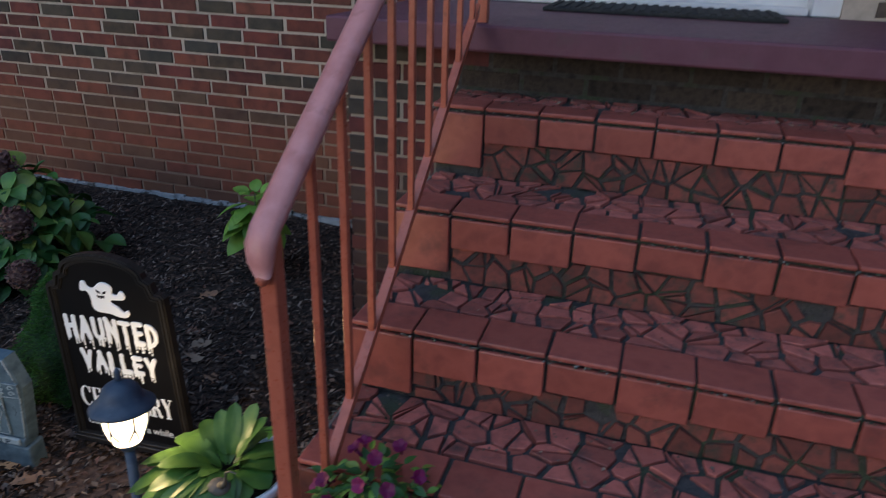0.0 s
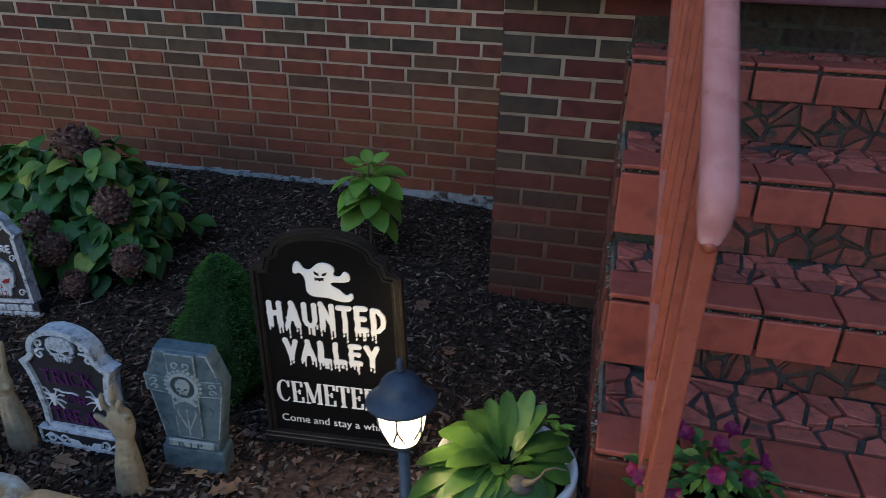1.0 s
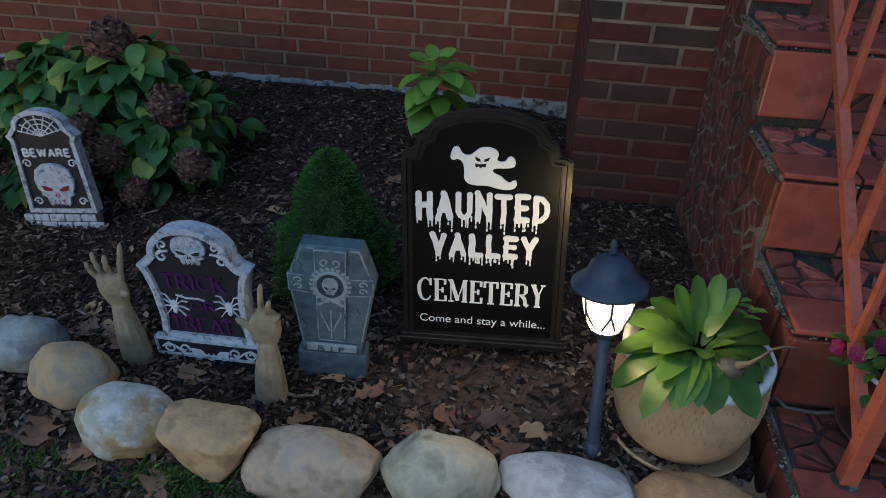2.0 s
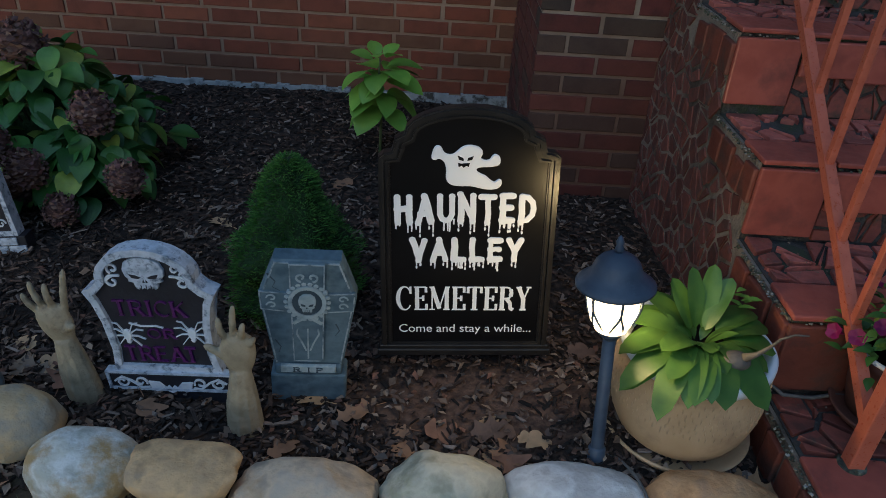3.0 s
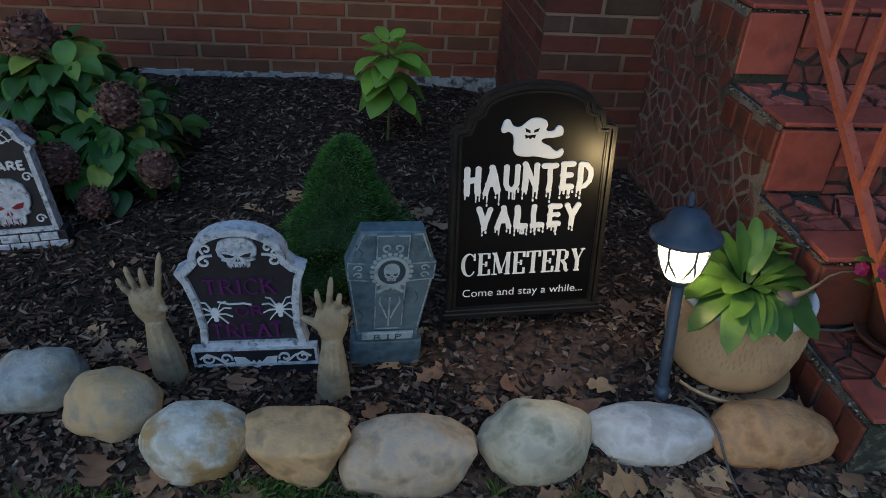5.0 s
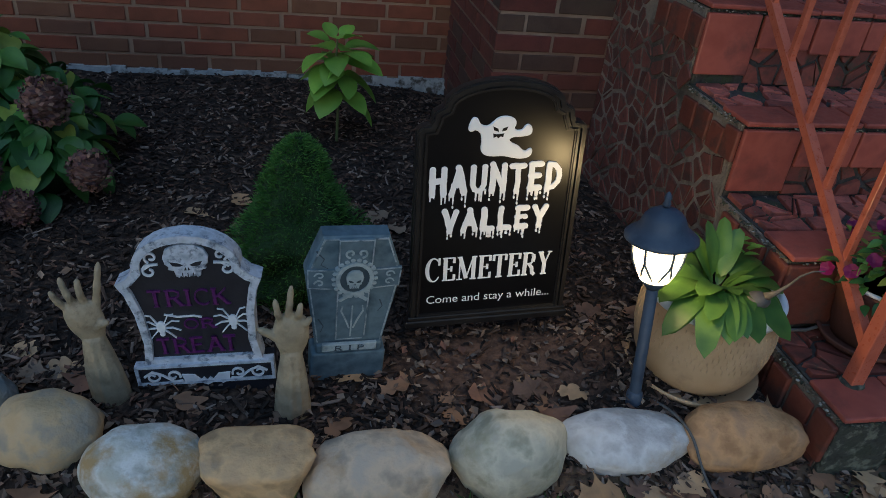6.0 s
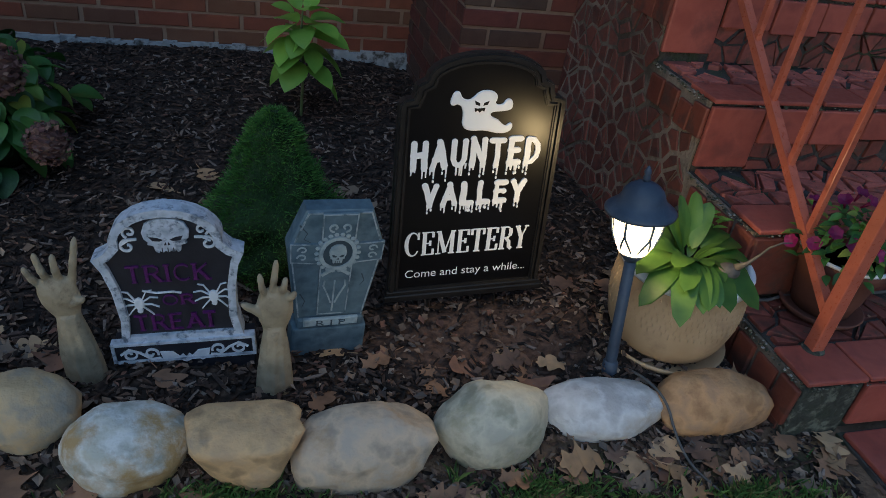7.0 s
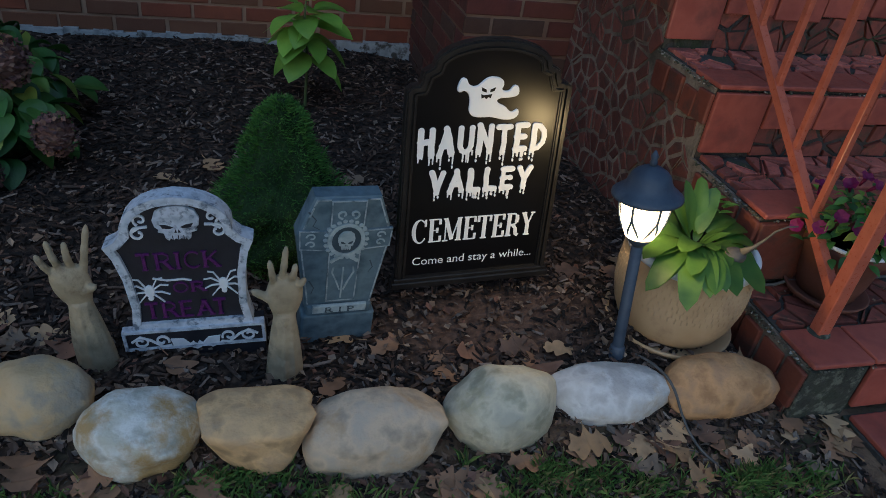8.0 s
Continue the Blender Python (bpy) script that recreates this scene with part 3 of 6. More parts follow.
# ---- drawing helpers for painted and moulded decoration ----
def ribbon(g, pts, w, y0, y1, taper=1.0):
    """A raised stroke along points in x, z, from depth y0 to its face at y1."""
    n = len(pts)
    L, R = [], []
    for i in range(n):
        a, b = Vector(pts[max(i - 1, 0)]), Vector(pts[min(i + 1, n - 1)])
        d = (b - a).normalized()
        k = w / 2 * (1 + (taper - 1) * i / max(n - 1, 1))
        p = Vector(pts[i])
        L.append((p.x - d.y * k, p.y + d.x * k))
        R.append((p.x + d.y * k, p.y - d.x * k))
    vs = [(x, y1, z) for x, z in L] + [(x, y1, z) for x, z in R] + [(x, y0, z) for x, z in L] + [(x, y0, z) for x, z in R]
    fs = []
    for i in range(n - 1):
        fs += [(i, i + 1, n + i + 1, n + i), (i, 2 * n + i, 2 * n + i + 1, i + 1), (n + i, n + i + 1, 3 * n + i + 1, 3 * n + i)]
    fs += [(0, n, 3 * n, 2 * n), (n - 1, 3 * n - 1, 4 * n - 1, 2 * n - 1)]
    g.add(vs, fs)


def ring(g, outline, d, y0, y1):
    """A moulding between an outline and the same moved inwards by d."""
    inner, n = shrink(outline, d), len(outline)
    vs = [(x, y1, z) for x, z in outline] + [(x, y1, z) for x, z in inner] + [(x, y0, z) for x, z in outline] + [(x, y0, z) for x, z in inner]
    fs = []
    for i in range(n):
        j = (i + 1) % n
        fs += [(i, j, n + j, n + i), (i, 2 * n + i, 2 * n + j, j), (n + i, n + j, 3 * n + j, 3 * n + i)]
    g.add(vs, fs)


def smooth_line(pts, times=2, closed=True):
    for _ in range(times):
        out = []
        seq = list(zip(pts, pts[1:] + pts[:1])) if closed else list(zip(pts, pts[1:]))
        for a, b in seq:
            out += [tuple(p * .75 + q * .25 for p, q in zip(a, b)), tuple(p * .25 + q * .75 for p, q in zip(a, b))]
        pts = out if closed else [pts[0]] + out + [pts[-1]]
    return pts


def arc(cx, cz, rx, rz, a0, a1, n=12):
    return [(cx + rx * math.cos(radians(a0 + (a1 - a0) * i / n)), cz + rz * math.sin(radians(a0 + (a1 - a0) * i / n))) for i in range(n + 1)]


def spiral(cx, cz, r0, r1, a0, a1, n=18):
    return [(cx + (r0 + (r1 - r0) * i / n) * math.cos(radians(a0 + (a1 - a0) * i / n)), cz + (r0 + (r1 - r0) * i / n) * math.sin(radians(a0 + (a1 - a0) * i / n))) for i in range(n + 1)]


STROKES = {
    "A": (.64, [[(0, 0), (.32, 1)], [(.32, 1), (.64, 0)], [(.12, .33), (.52, .33)]]),
    "B": (.55, [[(0, 0), (0, 1)], [(0, 1), (.3, 1), (.48, .88), (.48, .65), (.3, .53), (0, .53)], [(.3, .53), (.55, .4), (.55, .14), (.35, 0), (0, 0)]]),
    "C": (.62, [arc(.36, .5, .36, .5, 45, 315, 16)]),
    "D": (.6, [[(0, 0), (0, 1)], [(0, 1), (.3, .97), (.55, .75), (.6, .5), (.55, .25), (.3, .03), (0, 0)]]),
    "E": (.5, [[(0, 0), (0, 1)], [(0, 1), (.5, 1)], [(0, .52), (.42, .52)], [(0, 0), (.5, 0)]]),
    "H": (.6, [[(0, 0), (0, 1)], [(.6, 0), (.6, 1)], [(0, .5), (.6, .5)]]),
    "I": (.1, [[(.05, 0), (.05, 1)]]),
    "K": (.58, [[(0, 0), (0, 1)], [(.55, 1), (.05, .45)], [(.2, .58), (.58, 0)]]),
    "L": (.5, [[(0, 1), (0, 0)], [(0, 0), (.5, 0)]]),
    "M": (.8, [[(0, 0), (.05, 1)], [(.05, 1), (.4, .1)], [(.4, .1), (.75, 1)], [(.75, 1), (.8, 0)]]),
    "N": (.6, [[(0, 0), (0, 1)], [(0, 1), (.6, 0)], [(.6, 0), (.6, 1)]]),
    "O": (.7, [arc(.35, .5, .35, .5, 0, 360, 22)]),
    "P": (.52, [[(0, 0), (0, 1)], [(0, 1), (.32, 1), (.52, .86), (.52, .63), (.32, .48), (0, .48)]]),
    "R": (.58, [[(0, 0), (0, 1)], [(0, 1), (.32, 1), (.5, .87), (.5, .64), (.32, .5), (0, .5)], [(.28, .5), (.58, 0)]]),
    "T": (.6, [[(.3, 0), (.3, 1)], [(0, 1), (.6, 1)]]),
    "U": (.6, [[(0, 1), (0, .25), (.12, .06), (.3, 0), (.48, .06), (.6, .25), (.6, 1)]]),
    "V": (.62, [[(0, 1), (.31, 0)], [(.31, 0), (.62, 1)]]),
    "W": (.9, [[(0, 1), (.22, 0)], [(.22, 0), (.45, .9)], [(.45, .9), (.68, 0)], [(.68, 0), (.9, 1)]]),
    "Y": (.6, [[(0, 1), (.3, .45)], [(.6, 1), (.3, .45)], [(.3, .45), (.3, 0)]]),
}


def lettering(g, text, x0, x1, z0, z1, w, y0, y1, serif=False, drip=False, gap=0.26, seed=3):
    r = random.Random(seed)
    total = sum(STROKES[c][0] + gap if c != " " else .5 for c in text) - gap
    h, sx, x = z1 - z0, (x1 - x0 - w) / total, x0 + w / 2
    lift = 0.0003
    for c in text:
        if c == " ":
            x += .5 * sx
            continue
        wide, strokes = STROKES[c]
        if serif and c == "T":
            x -= .15 * sx
        dz = r.uniform(-.03, .05) * h if drip else 0
        feet = []
        for s in strokes:
            lift += 0.00004
            pts = [(x + px * sx, z0 + dz + w * .35 + pz * (h - w * .7)) for px, pz in s]
            upright = abs(pts[0][0] - pts[-1][0]) < abs(pts[0][1] - pts[-1][1]) and len(pts) < 4
            thin = serif and not upright
            if len(pts) == 2 and drip:
                a, b = pts
                e = .16
                pts = [(a[0] + (a[0] - b[0]) * e * .4, a[1] + (a[1] - b[1]) * e * .4), ((a[0] * 2 + b[0]) / 3 + r.uniform(-1, 1) * w * .12, (a[1] * 2 + b[1]) / 3), ((a[0] + b[0] * 2) / 3, (a[1] + b[1] * 2) / 3 + r.uniform(-1, 1) * w * .1), b]
            ribbon(g, pts, w * ((.75 if c == "T" else .5) if thin else 1) * (r.uniform(.88, 1.2) if drip else 1), y0, y1 - lift, r.uniform(.75, 1.15) if drip else 1)
            for p in (pts[0], pts[-1]):
                if serif and c not in "CO" and upright:
                    lift += 0.00004
                    ribbon(g, [(p[0] - w * .9, p[1]), (p[0] + w * .9, p[1])], w * .3, y0, y1 - lift)
                if drip:
                    g.prism([(p[0] + w * .53 * math.cos(a * math.pi / 6), p[1] + w * .5 * math.sin(a * math.pi / 6)) for a in range(12)], y0, y1 - lift - .0001)
            low = min(pts, key=lambda p: p[1])
            feet.append(low)
            if abs(pts[0][1] - pts[-1][1]) < h * .1:
                feet.append(((pts[0][0] + pts[-1][0]) / 2, low[1]))
                feet.append((pts[-1][0], low[1]))
        if drip:
            for fx, fz in [p for p in feet if p[1] < z0 + dz + .22 * h]:
                for k in (-.32, .3):
                    ln = r.uniform(.08, .40) * h * (.6 if c == "V" else 1)
                    dx = fx + k * w
                    lift += 0.00004
                    ribbon(g, [(dx, fz + w * .3), (dx + w * .02, fz - ln * .6), (dx, fz - ln)], w * .34, y0, y1 - lift, .55)
                    if r.random() < .45:
                        dz2 = fz - ln - h * .1
                        g.prism([(dx + w * .17 * math.cos(a * math.pi / 4), dz2 + w * .3 * math.sin(a * math.pi / 4)) for a in range(8)], y0, y1 - lift)
        x += (wide + gap) * sx
    return g


def built_in_text(text, width, x0, z0, y, depth=0.0006):
    """Words in the built-in font, scaled to a width and stood upright facing -y."""
    cu = bpy.data.curves.new("words", "FONT")
    cu.body = text
    ob = bpy.data.objects.new("words", cu)
    scene.collection.objects.link(ob)
    me = bpy.data.meshes.new_from_object(ob.evaluated_get(bpy.context.evaluated_depsgraph_get()))
    bpy.data.objects.remove(ob)
    xs = [v.co.x for v in me.vertices]
    k = width / (max(xs) - min(xs))
    lo = min(xs)
    g = Geo().add([(x0 + (v.co.x - lo) * k, y, z0 + v.co.y * k) for v in me.vertices], [list(p.vertices) for p in me.polygons])
    bpy.data.meshes.remove(me)
    return g


def skull(cx, cz, w, h, y0, y1):
    """Skull head, and its dark hollows as meshes of their own."""
    half = [(0, 1), (.22, .98), (.42, .85), (.5, .62), (.47, .42), (.40, .34), (.42, .26), (.30, .22), (.27, .05), (.2, 0), (.17, .07), (.12, 0), (.06, .06), (0, 0)]
    pts = half + [(-x, z) for x, z in half[::-1][1:-1]]
    bone = Geo().prism([(cx + x * w, cz + z * h) for x, z in pts], y0, y1, c=0.0012)
    hollows = []
    for s in (-1, 1):
        hollows.append(("eye_socket", Geo().prism([(cx + s * x * w, cz + z * h) for x, z in [(.07, .40), (.14, .36), (.30, .38), (.36, .50), (.2, .47)]], y1 + .001, y1 - .0008)))
        hollows.append(("nostril", Geo().prism([(cx + s * x * w, cz + z * h) for x, z in [(.01, .24), (.07, .24), (.03, .34)]], y1 + .001, y1 - .0008)))
    for x in (-.12, 0, .12):
        g = Geo()
        ribbon(g, [(cx + x * w, cz + .02 * h), (cx + x * w, cz + .16 * h)], .02 * w, y1 + .001, y1 - .0007)
        hollows.append(("tooth_gap", g))
    return bone, hollows


def skull_relief(bone, hollows, material, dark, parent, label="", dark_label=""):
    ob = part("skull_relief", bone, material, parent, label)
    for name, g in hollows:
        part(name, g, dark, ob, dark_label)


# ---- cemetery yard sign ----
SERIF = {
    "C": (.66, [("arc", 1)]),
    "E": (.60, [(1, [(.14, 0), (.14, 1)]), (0, [(0, .98), (.56, .98)]), (0, [(.14, .51), (.42, .51)]), (0, [(0, .02), (.58, .02)]), (.5, [(.55, .99), (.55, .76)]), (.4, [(.42, .62), (.42, .40)]), (.5, [(.57, .01), (.57, .26)])]),
    "M": (.94, [(0, [(.13, 0), (.13, 1)]), (1, [(.13, 1), (.46, .06)]), (0, [(.46, .06), (.77, 1)]), (1, [(.80, 0), (.80, 1)]), (0, [(0, .02), (.27, .02)]), (0, [(.64, .02), (.94, .02)]), (0, [(0, .98), (.2, .98)]), (0, [(.74, .98), (.94, .98)])]),
    "T": (.66, [(1, [(.33, 0), (.33, 1)]), (0, [(.01, .98), (.65, .98)]), (.5, [(.03, .99), (.03, .74)]), (.5, [(.63, .99), (.63, .74)]), (0, [(.17, .02), (.49, .02)])]),
    "R": (.66, [(1, [(.14, 0), (.14, 1)]), (0, [(0, .98), (.38, .98)]), (.1, [(.36, .98), (.46, .95), (.52, .88)]), (.9, [(.52, .90), (.55, .75), (.52, .60)]), (.1, [(.53, .61), (.46, .53), (.36, .50), (.14, .50)]), (.9, [(.34, .50), (.50, .32), (.54, .08), (.66, .01)]), (0, [(0, .02), (.30, .02)])]),
    "Y": (.68, [(1, [(.11, 1), (.36, .46)]), (0, [(.58, 1), (.36, .46)]), (1, [(.35, .50), (.35, 0)]), (0, [(0, .98), (.26, .98)]), (0, [(.46, .98), (.68, .98)]), (0, [(.20, .02), (.50, .02)])]),
}


def serif_letters(text, x0, x1, z0, z1, thick, thin, y0, y1, gap=.10):
    """Upright book letters with heavy stems, hairlines and slab serifs."""
    g, lift = Geo(), 0.0
    total = sum(SERIF[c][0] + gap for c in text) - gap
    h, sx, x = z1 - z0, (x1 - x0) / total, x0
    for c in text:
        for weight, pts in SERIF[c][1]:
            lift += 0.00003
            if weight == "arc":
                # a round letter, heavy on its left side
                pa = [radians(38 + 284 * i / 22) for i in range(23)]
                for i in range(22):
                    m0, m1 = pa[i], pa[i + 1]
                    k = max(0.0, -math.cos((m0 + m1) / 2)) ** 1.3
                    ribbon(g, [(x + (.34 + .31 * math.cos(q)) * sx, z0 + (.5 + .5 * math.sin(q)) * h) for q in (m0 - .03, m1 + .03)], thin + (thick - thin) * k, y0, y1 - lift - i * .000004)
                ribbon(g, [(x + .60 * sx, z0 + h), (x + .60 * sx, z0 + .70 * h)], thick * .55, y0, y1 - lift - .0002)
                continue
            ribbon(g, [(x + px * sx, z0 + pz * h) for px, pz in pts], thin + (thick - thin) * weight, y0, y1 - lift)
        x += (SERIF[c][0] + gap) * sx
    return g


sign = thing("yard_sign", pose(-1.008, 1.706, 0.0, -1.2, -2.6, 1.5), "black cemetery yard sign with moulded frame standing in the mulch", "yard sign")
half = [(0.187, 0.062), (0.179, 0.538), (0.168, 0.547), (0.153, 0.549), (0.149, 0.559), (0.146, 0.575), (0.134, 0.582), (0.126, 0.586)] + [(0.126 * math.cos(radians(a)), 0.586 + 0.054 * math.sin(radians(a))) for a in (15, 30, 45, 60, 75)]
outline = half + [(0, 0.640)] + [(-x, z) for x, z in half[::-1]]
part("backing", Geo().prism(shrink(outline, .004), 0.008, -0.004), M_BLACK, sign)
g = Geo()
ring(g, outline, 0.004, 0.012, -0.009)
ring(g, shrink(outline, 0.0035), 0.008, 0.012, -0.0135)
ring(g, shrink(outline, 0.012), 0.005, 0.004, -0.007)
ring(g, shrink(outline, 0.017), 0.0035, 0.004, -0.0115)
ring(g, shrink(outline, 0.0205), 0.003, 0.004, -0.008)
part("frame", g, M_FRAME, sign, "black moulded frame with double bead")
part("foot_moulding", Geo().box(-0.197, -0.017, 0.055, 0.197, 0.013, 0.072, 0.003).box(-0.191, -0.0145, 0.0715, 0.191, 0.010, 0.082, 0.002), M_FRAME, sign)
ghost = [(300, 200), (290, 225), (286, 252), (300, 260), (312, 250), (330, 265), (335, 300), (332, 330), (345, 355), (375, 362), (415, 360), (450, 372), (480, 376), (505, 370), (516, 350),
         (510, 330), (498, 335), (490, 345), (475, 335), (462, 318), (440, 308), (428, 295), (440, 285), (470, 285), (500, 280), (508, 265), (503, 240), (488, 232), (478, 240), (472, 255),
         (455, 258), (442, 250), (450, 235), (447, 215), (430, 202), (405, 198), (385, 204), (368, 222), (355, 235), (338, 235), (325, 225), (318, 203)]
GX = lambda p: ((p[0] - 401) * 0.00062 - 0.004, 0.515 - (p[1] - 287) * 0.00054)
part("ghost_figure", Geo().prism(smooth_line([GX(p) for p in ghost]), -0.003, -0.0075, c=0.0015), M_LETTER, sign, "white raised ghost shape")
g = Geo()
for shape in ([(370, 238), (388, 248), (390, 260), (374, 254)], [(421, 240), (403, 248), (401, 259), (416, 255)], [(371, 266), (382, 270), (409, 267), (406, 283), (398, 278), (390, 286), (383, 278), (374, 284)]):
    g.prism([GX(p) for p in shape], -0.006, -0.0082)
part("ghost_face", g, M_BLACK, sign, "black eyes and mouth")
part("lettering", lettering(Geo(), "HAUNTED", -0.150, 0.140, 0.391, 0.455, 0.0128, -0.003, -0.0052, drip=True, gap=.44), M_LETTER, sign, "white dripping letters")
part("lettering", lettering(Geo(), "VALLEY", -0.120, 0.119, 0.300, 0.354, 0.0128, -0.003, -0.0052, drip=True, gap=.46, seed=8), M_LETTER, sign, "white dripping letters")
part("lettering", serif_letters("CEMETERY", -0.149, 0.143, 0.173, 0.234, 0.0092, 0.0030, -0.003, -0.0050), M_LETTER, sign, "white serif letters")
part("lettering", built_in_text("Come and stay a while...", 0.296, -0.147, 0.113, -0.0048), M_LETTER, sign, "small white letters")
for x in (-0.085, 0.085):
    part("stake", Geo().tube([(x, 0.004, 0.06), (x, 0.004, -0.06)], 0.0028, 8), M_FRAME, sign)

# ---- trick-or-treat tombstone ----
tomb = thing("tombstone", pose(-1.628, 1.575, 0.0, 0.0, -4.0, -3.0), "black foam tombstone with pale edge, skull and purple lettering", "tombstone")
half = [(0.116, 0.075), (0.108, 0.13), (0.112, 0.20), (0.122, 0.248), (0.134, 0.274), (0.112, 0.285), (0.098, 0.300)] + [(0.100 * math.cos(radians(a)), 0.300 + 0.075 * math.sin(radians(a))) for a in (14, 28, 42, 56, 70)]
outline = half + [(0, 0.375)] + [(-x, z) for x, z in half[::-1]]
part("body", Geo().prism(shrink(outline, .002), 0.030, -0.004), M_TBLACK, tomb)
g = Geo()
ring(g, outline, 0.015, 0.028, -0.013)
part("edge", g, M_TEDGE, tomb, "mottled pale grey edge")
part("plinth", Geo().box(-0.136, -0.016, -0.02, 0.136, 0.032, 0.070, 0.003), M_TBLACK, tomb)
g = Geo()
ring(g, [(-0.137, 0.028), (0.137, 0.028), (0.137, 0.078), (-0.137, 0.078)], 0.006, 0.0, -0.020)
part("plinth_border", g, M_TEDGE, tomb)
bone, dark = skull(0.002, 0.282, 0.082, 0.073, -0.003, -0.011)
skull_relief(bone, dark, M_TEDGE, M_TBLACK, tomb, "pale skull in relief")
for s in (-1, 1):
    g = Geo()
    ribbon(g, [(s * x + .002, z) for x, z in spiral(0.062, 0.327, 0.013, 0.003, -60, 330)], 0.0042, -0.003, -0.0075)
    ribbon(g, [(s * x + .002, z) for x, z in spiral(0.070, 0.297, 0.015, 0.004, 110, -260)], 0.0042, -0.003, -0.0077)
    ribbon(g, [(s * x, z) for x, z in [(0.05, 0.312), (0.064, 0.311), (0.078, 0.302)]], 0.0042, -0.003, -0.0079)
    part("scroll", g, M_TART, tomb, "pale curled scroll")
    g = Geo()
    for a, b in ((0.065, 1), (0.105, -1)):
        ribbon(g, [(s * x, z) for x, z in spiral(a, 0.049, 0.014, 0.004, 200 * b, -160 * b)], 0.004, -0.015, -0.0195)
    ribbon(g, [(s * x, z) for x, z in [(0.048, 0.036), (0.065, 0.034), (0.085, 0.052), (0.105, 0.062), (0.122, 0.05)]], 0.004, -0.015, -0.0197)
    part("scroll", g, M_TART, tomb, "pale curled scroll")

for cx, cz in ((-0.070, 0.166), (0.068, 0.174)):
    g = Geo()
    g.prism([(cx + .009 * math.cos(a * .524), cz + .014 * math.sin(a * .524)) for a in range(12)], -0.003, -0.009, c=.001)
    spider = part("spider", g, M_TART, tomb, "pale raised spider")
    part("head", Geo().prism([(cx + .0055 * math.cos(a * .785), cz - .0165 + .0055 * math.sin(a * .785)) for a in range(8)], -0.003, -0.0088, c=.001), M_TART, spider)
    for s in (-1, 1):
        for k, (dx, dz) in enumerate(((.027, .030), (.036, .012), (.036, -.010), (.024, -.028))):
            g = Geo()
            ribbon(g, [(cx + s * .005, cz + dz * .2), (cx + s * dx * .6, cz + dz * .75 + .005), (cx + s * dx, cz + dz)], .0026, -0.003, -0.0075 - k * .0001, .6)
            part("leg", g, M_TART, spider)
g = Geo()
ribbon(g, [(-0.060, 0.196), (-0.035, 0.189), (-0.005, 0.190), (0.01, 0.186)], .0026, -.003, -.0074)
part("spider_thread", g, M_TART, tomb, "pale thread")
bat = [(0, .034), (.006, .042), (.012, .036), (.024, .05), (.048, .052), (.043, .03), (.03, .024), (.018, .034), (.008, .026), (0, .022)]
part("bat", Geo().prism(bat + [(-x, z) for x, z in bat[::-1][1:-1]], -0.015, -0.0195), M_TART, tomb, "pale bat shape")
for word, x0, x1, z0, z1, w in (("TRICK", -0.078, 0.074, 0.214, 0.254, 0.0060), ("OR", -0.028, 0.034, 0.158, 0.184, 0.0055), ("TREAT", -0.082, 0.082, 0.098, 0.138, 0.0060)):
    part("lettering", lettering(Geo(), word, x0, x1, z0, z1, w, -0.003, -0.0075, serif=True, gap=.26), M_PURPLE, tomb, "purple raised letters")


# ---- coffin tombstone ----
cof = thing("coffin_tombstone", pose(-1.348, 1.602, 0.0, 3.0, 2.0, 5.0), "blue-grey foam tombstone shaped like a coffin with a cross", "tombstone")
cof.matrix_world = cof.matrix_world @ Matrix.Translation((0, 0, .030)) @ Matrix.Diagonal((1.02, 1, .905, 1))
shape = [(-0.068, 0.06), (0.068, 0.06), (0.095, 0.272), (0.064, 0.370), (-0.064, 0.370), (-0.095, 0.272)]
part("body", Geo().prism(shape, 0.030, -0.012, c=0.006), M_COFFIN, cof)
part("plinth", Geo().box(-0.078, -0.022, -0.06, 0.078, 0.034, 0.052, 0.006).box(-0.068, -0.020, 0.050, 0.068, 0.03, 0.078, 0.005), M_COFFIN, cof)
g = Geo()
g.prism([(-.030, .09), (.030, .09), (.034, .368), (-.034, .368)], -.010, -.018, c=.003)
part("cross_post", g, M_COFFIN, cof, "worn raised cross post")
for s in (-1, 1):
    arm_shape = [(s * .034, .236), (s * .090, .242), (s * .092, .292), (s * .034, .288)]
    part("cross_arm", Geo().prism(arm_shape, -.010, -.0175, c=.003), M_COFFIN, cof)
    g = Geo()
    ring(g, arm_shape, .0025, -.016, -.0182)
    part("worn_edge", g, M_COFWORN, cof, "pale worn edge")
g = Geo()
ring(g, [(-.030, .09), (.030, .09), (.034, .366), (-.034, .366)], .0025, -.016, -.0187)
part("worn_edge", g, M_COFWORN, cof, "pale worn edge")
g = Geo()
ring(g, shrink(shape, .004), .003, -.010, -.0130)
part("worn_edge", g, M_COFWORN, cof, "pale worn edge")
g = Geo()
ribbon(g, arc(0, .266, .033, .040, 0, 360, 28), .008, -.014, -.0225)
for a in range(22):
    t = radians(a * 360 / 22)
    g.prism([(.041 * math.cos(t) + .0048 * math.cos(k * .785), .266 + .049 * math.sin(t) + .0048 * math.sin(k * .785)) for k in range(8)], -.014, -.0205, c=.001)
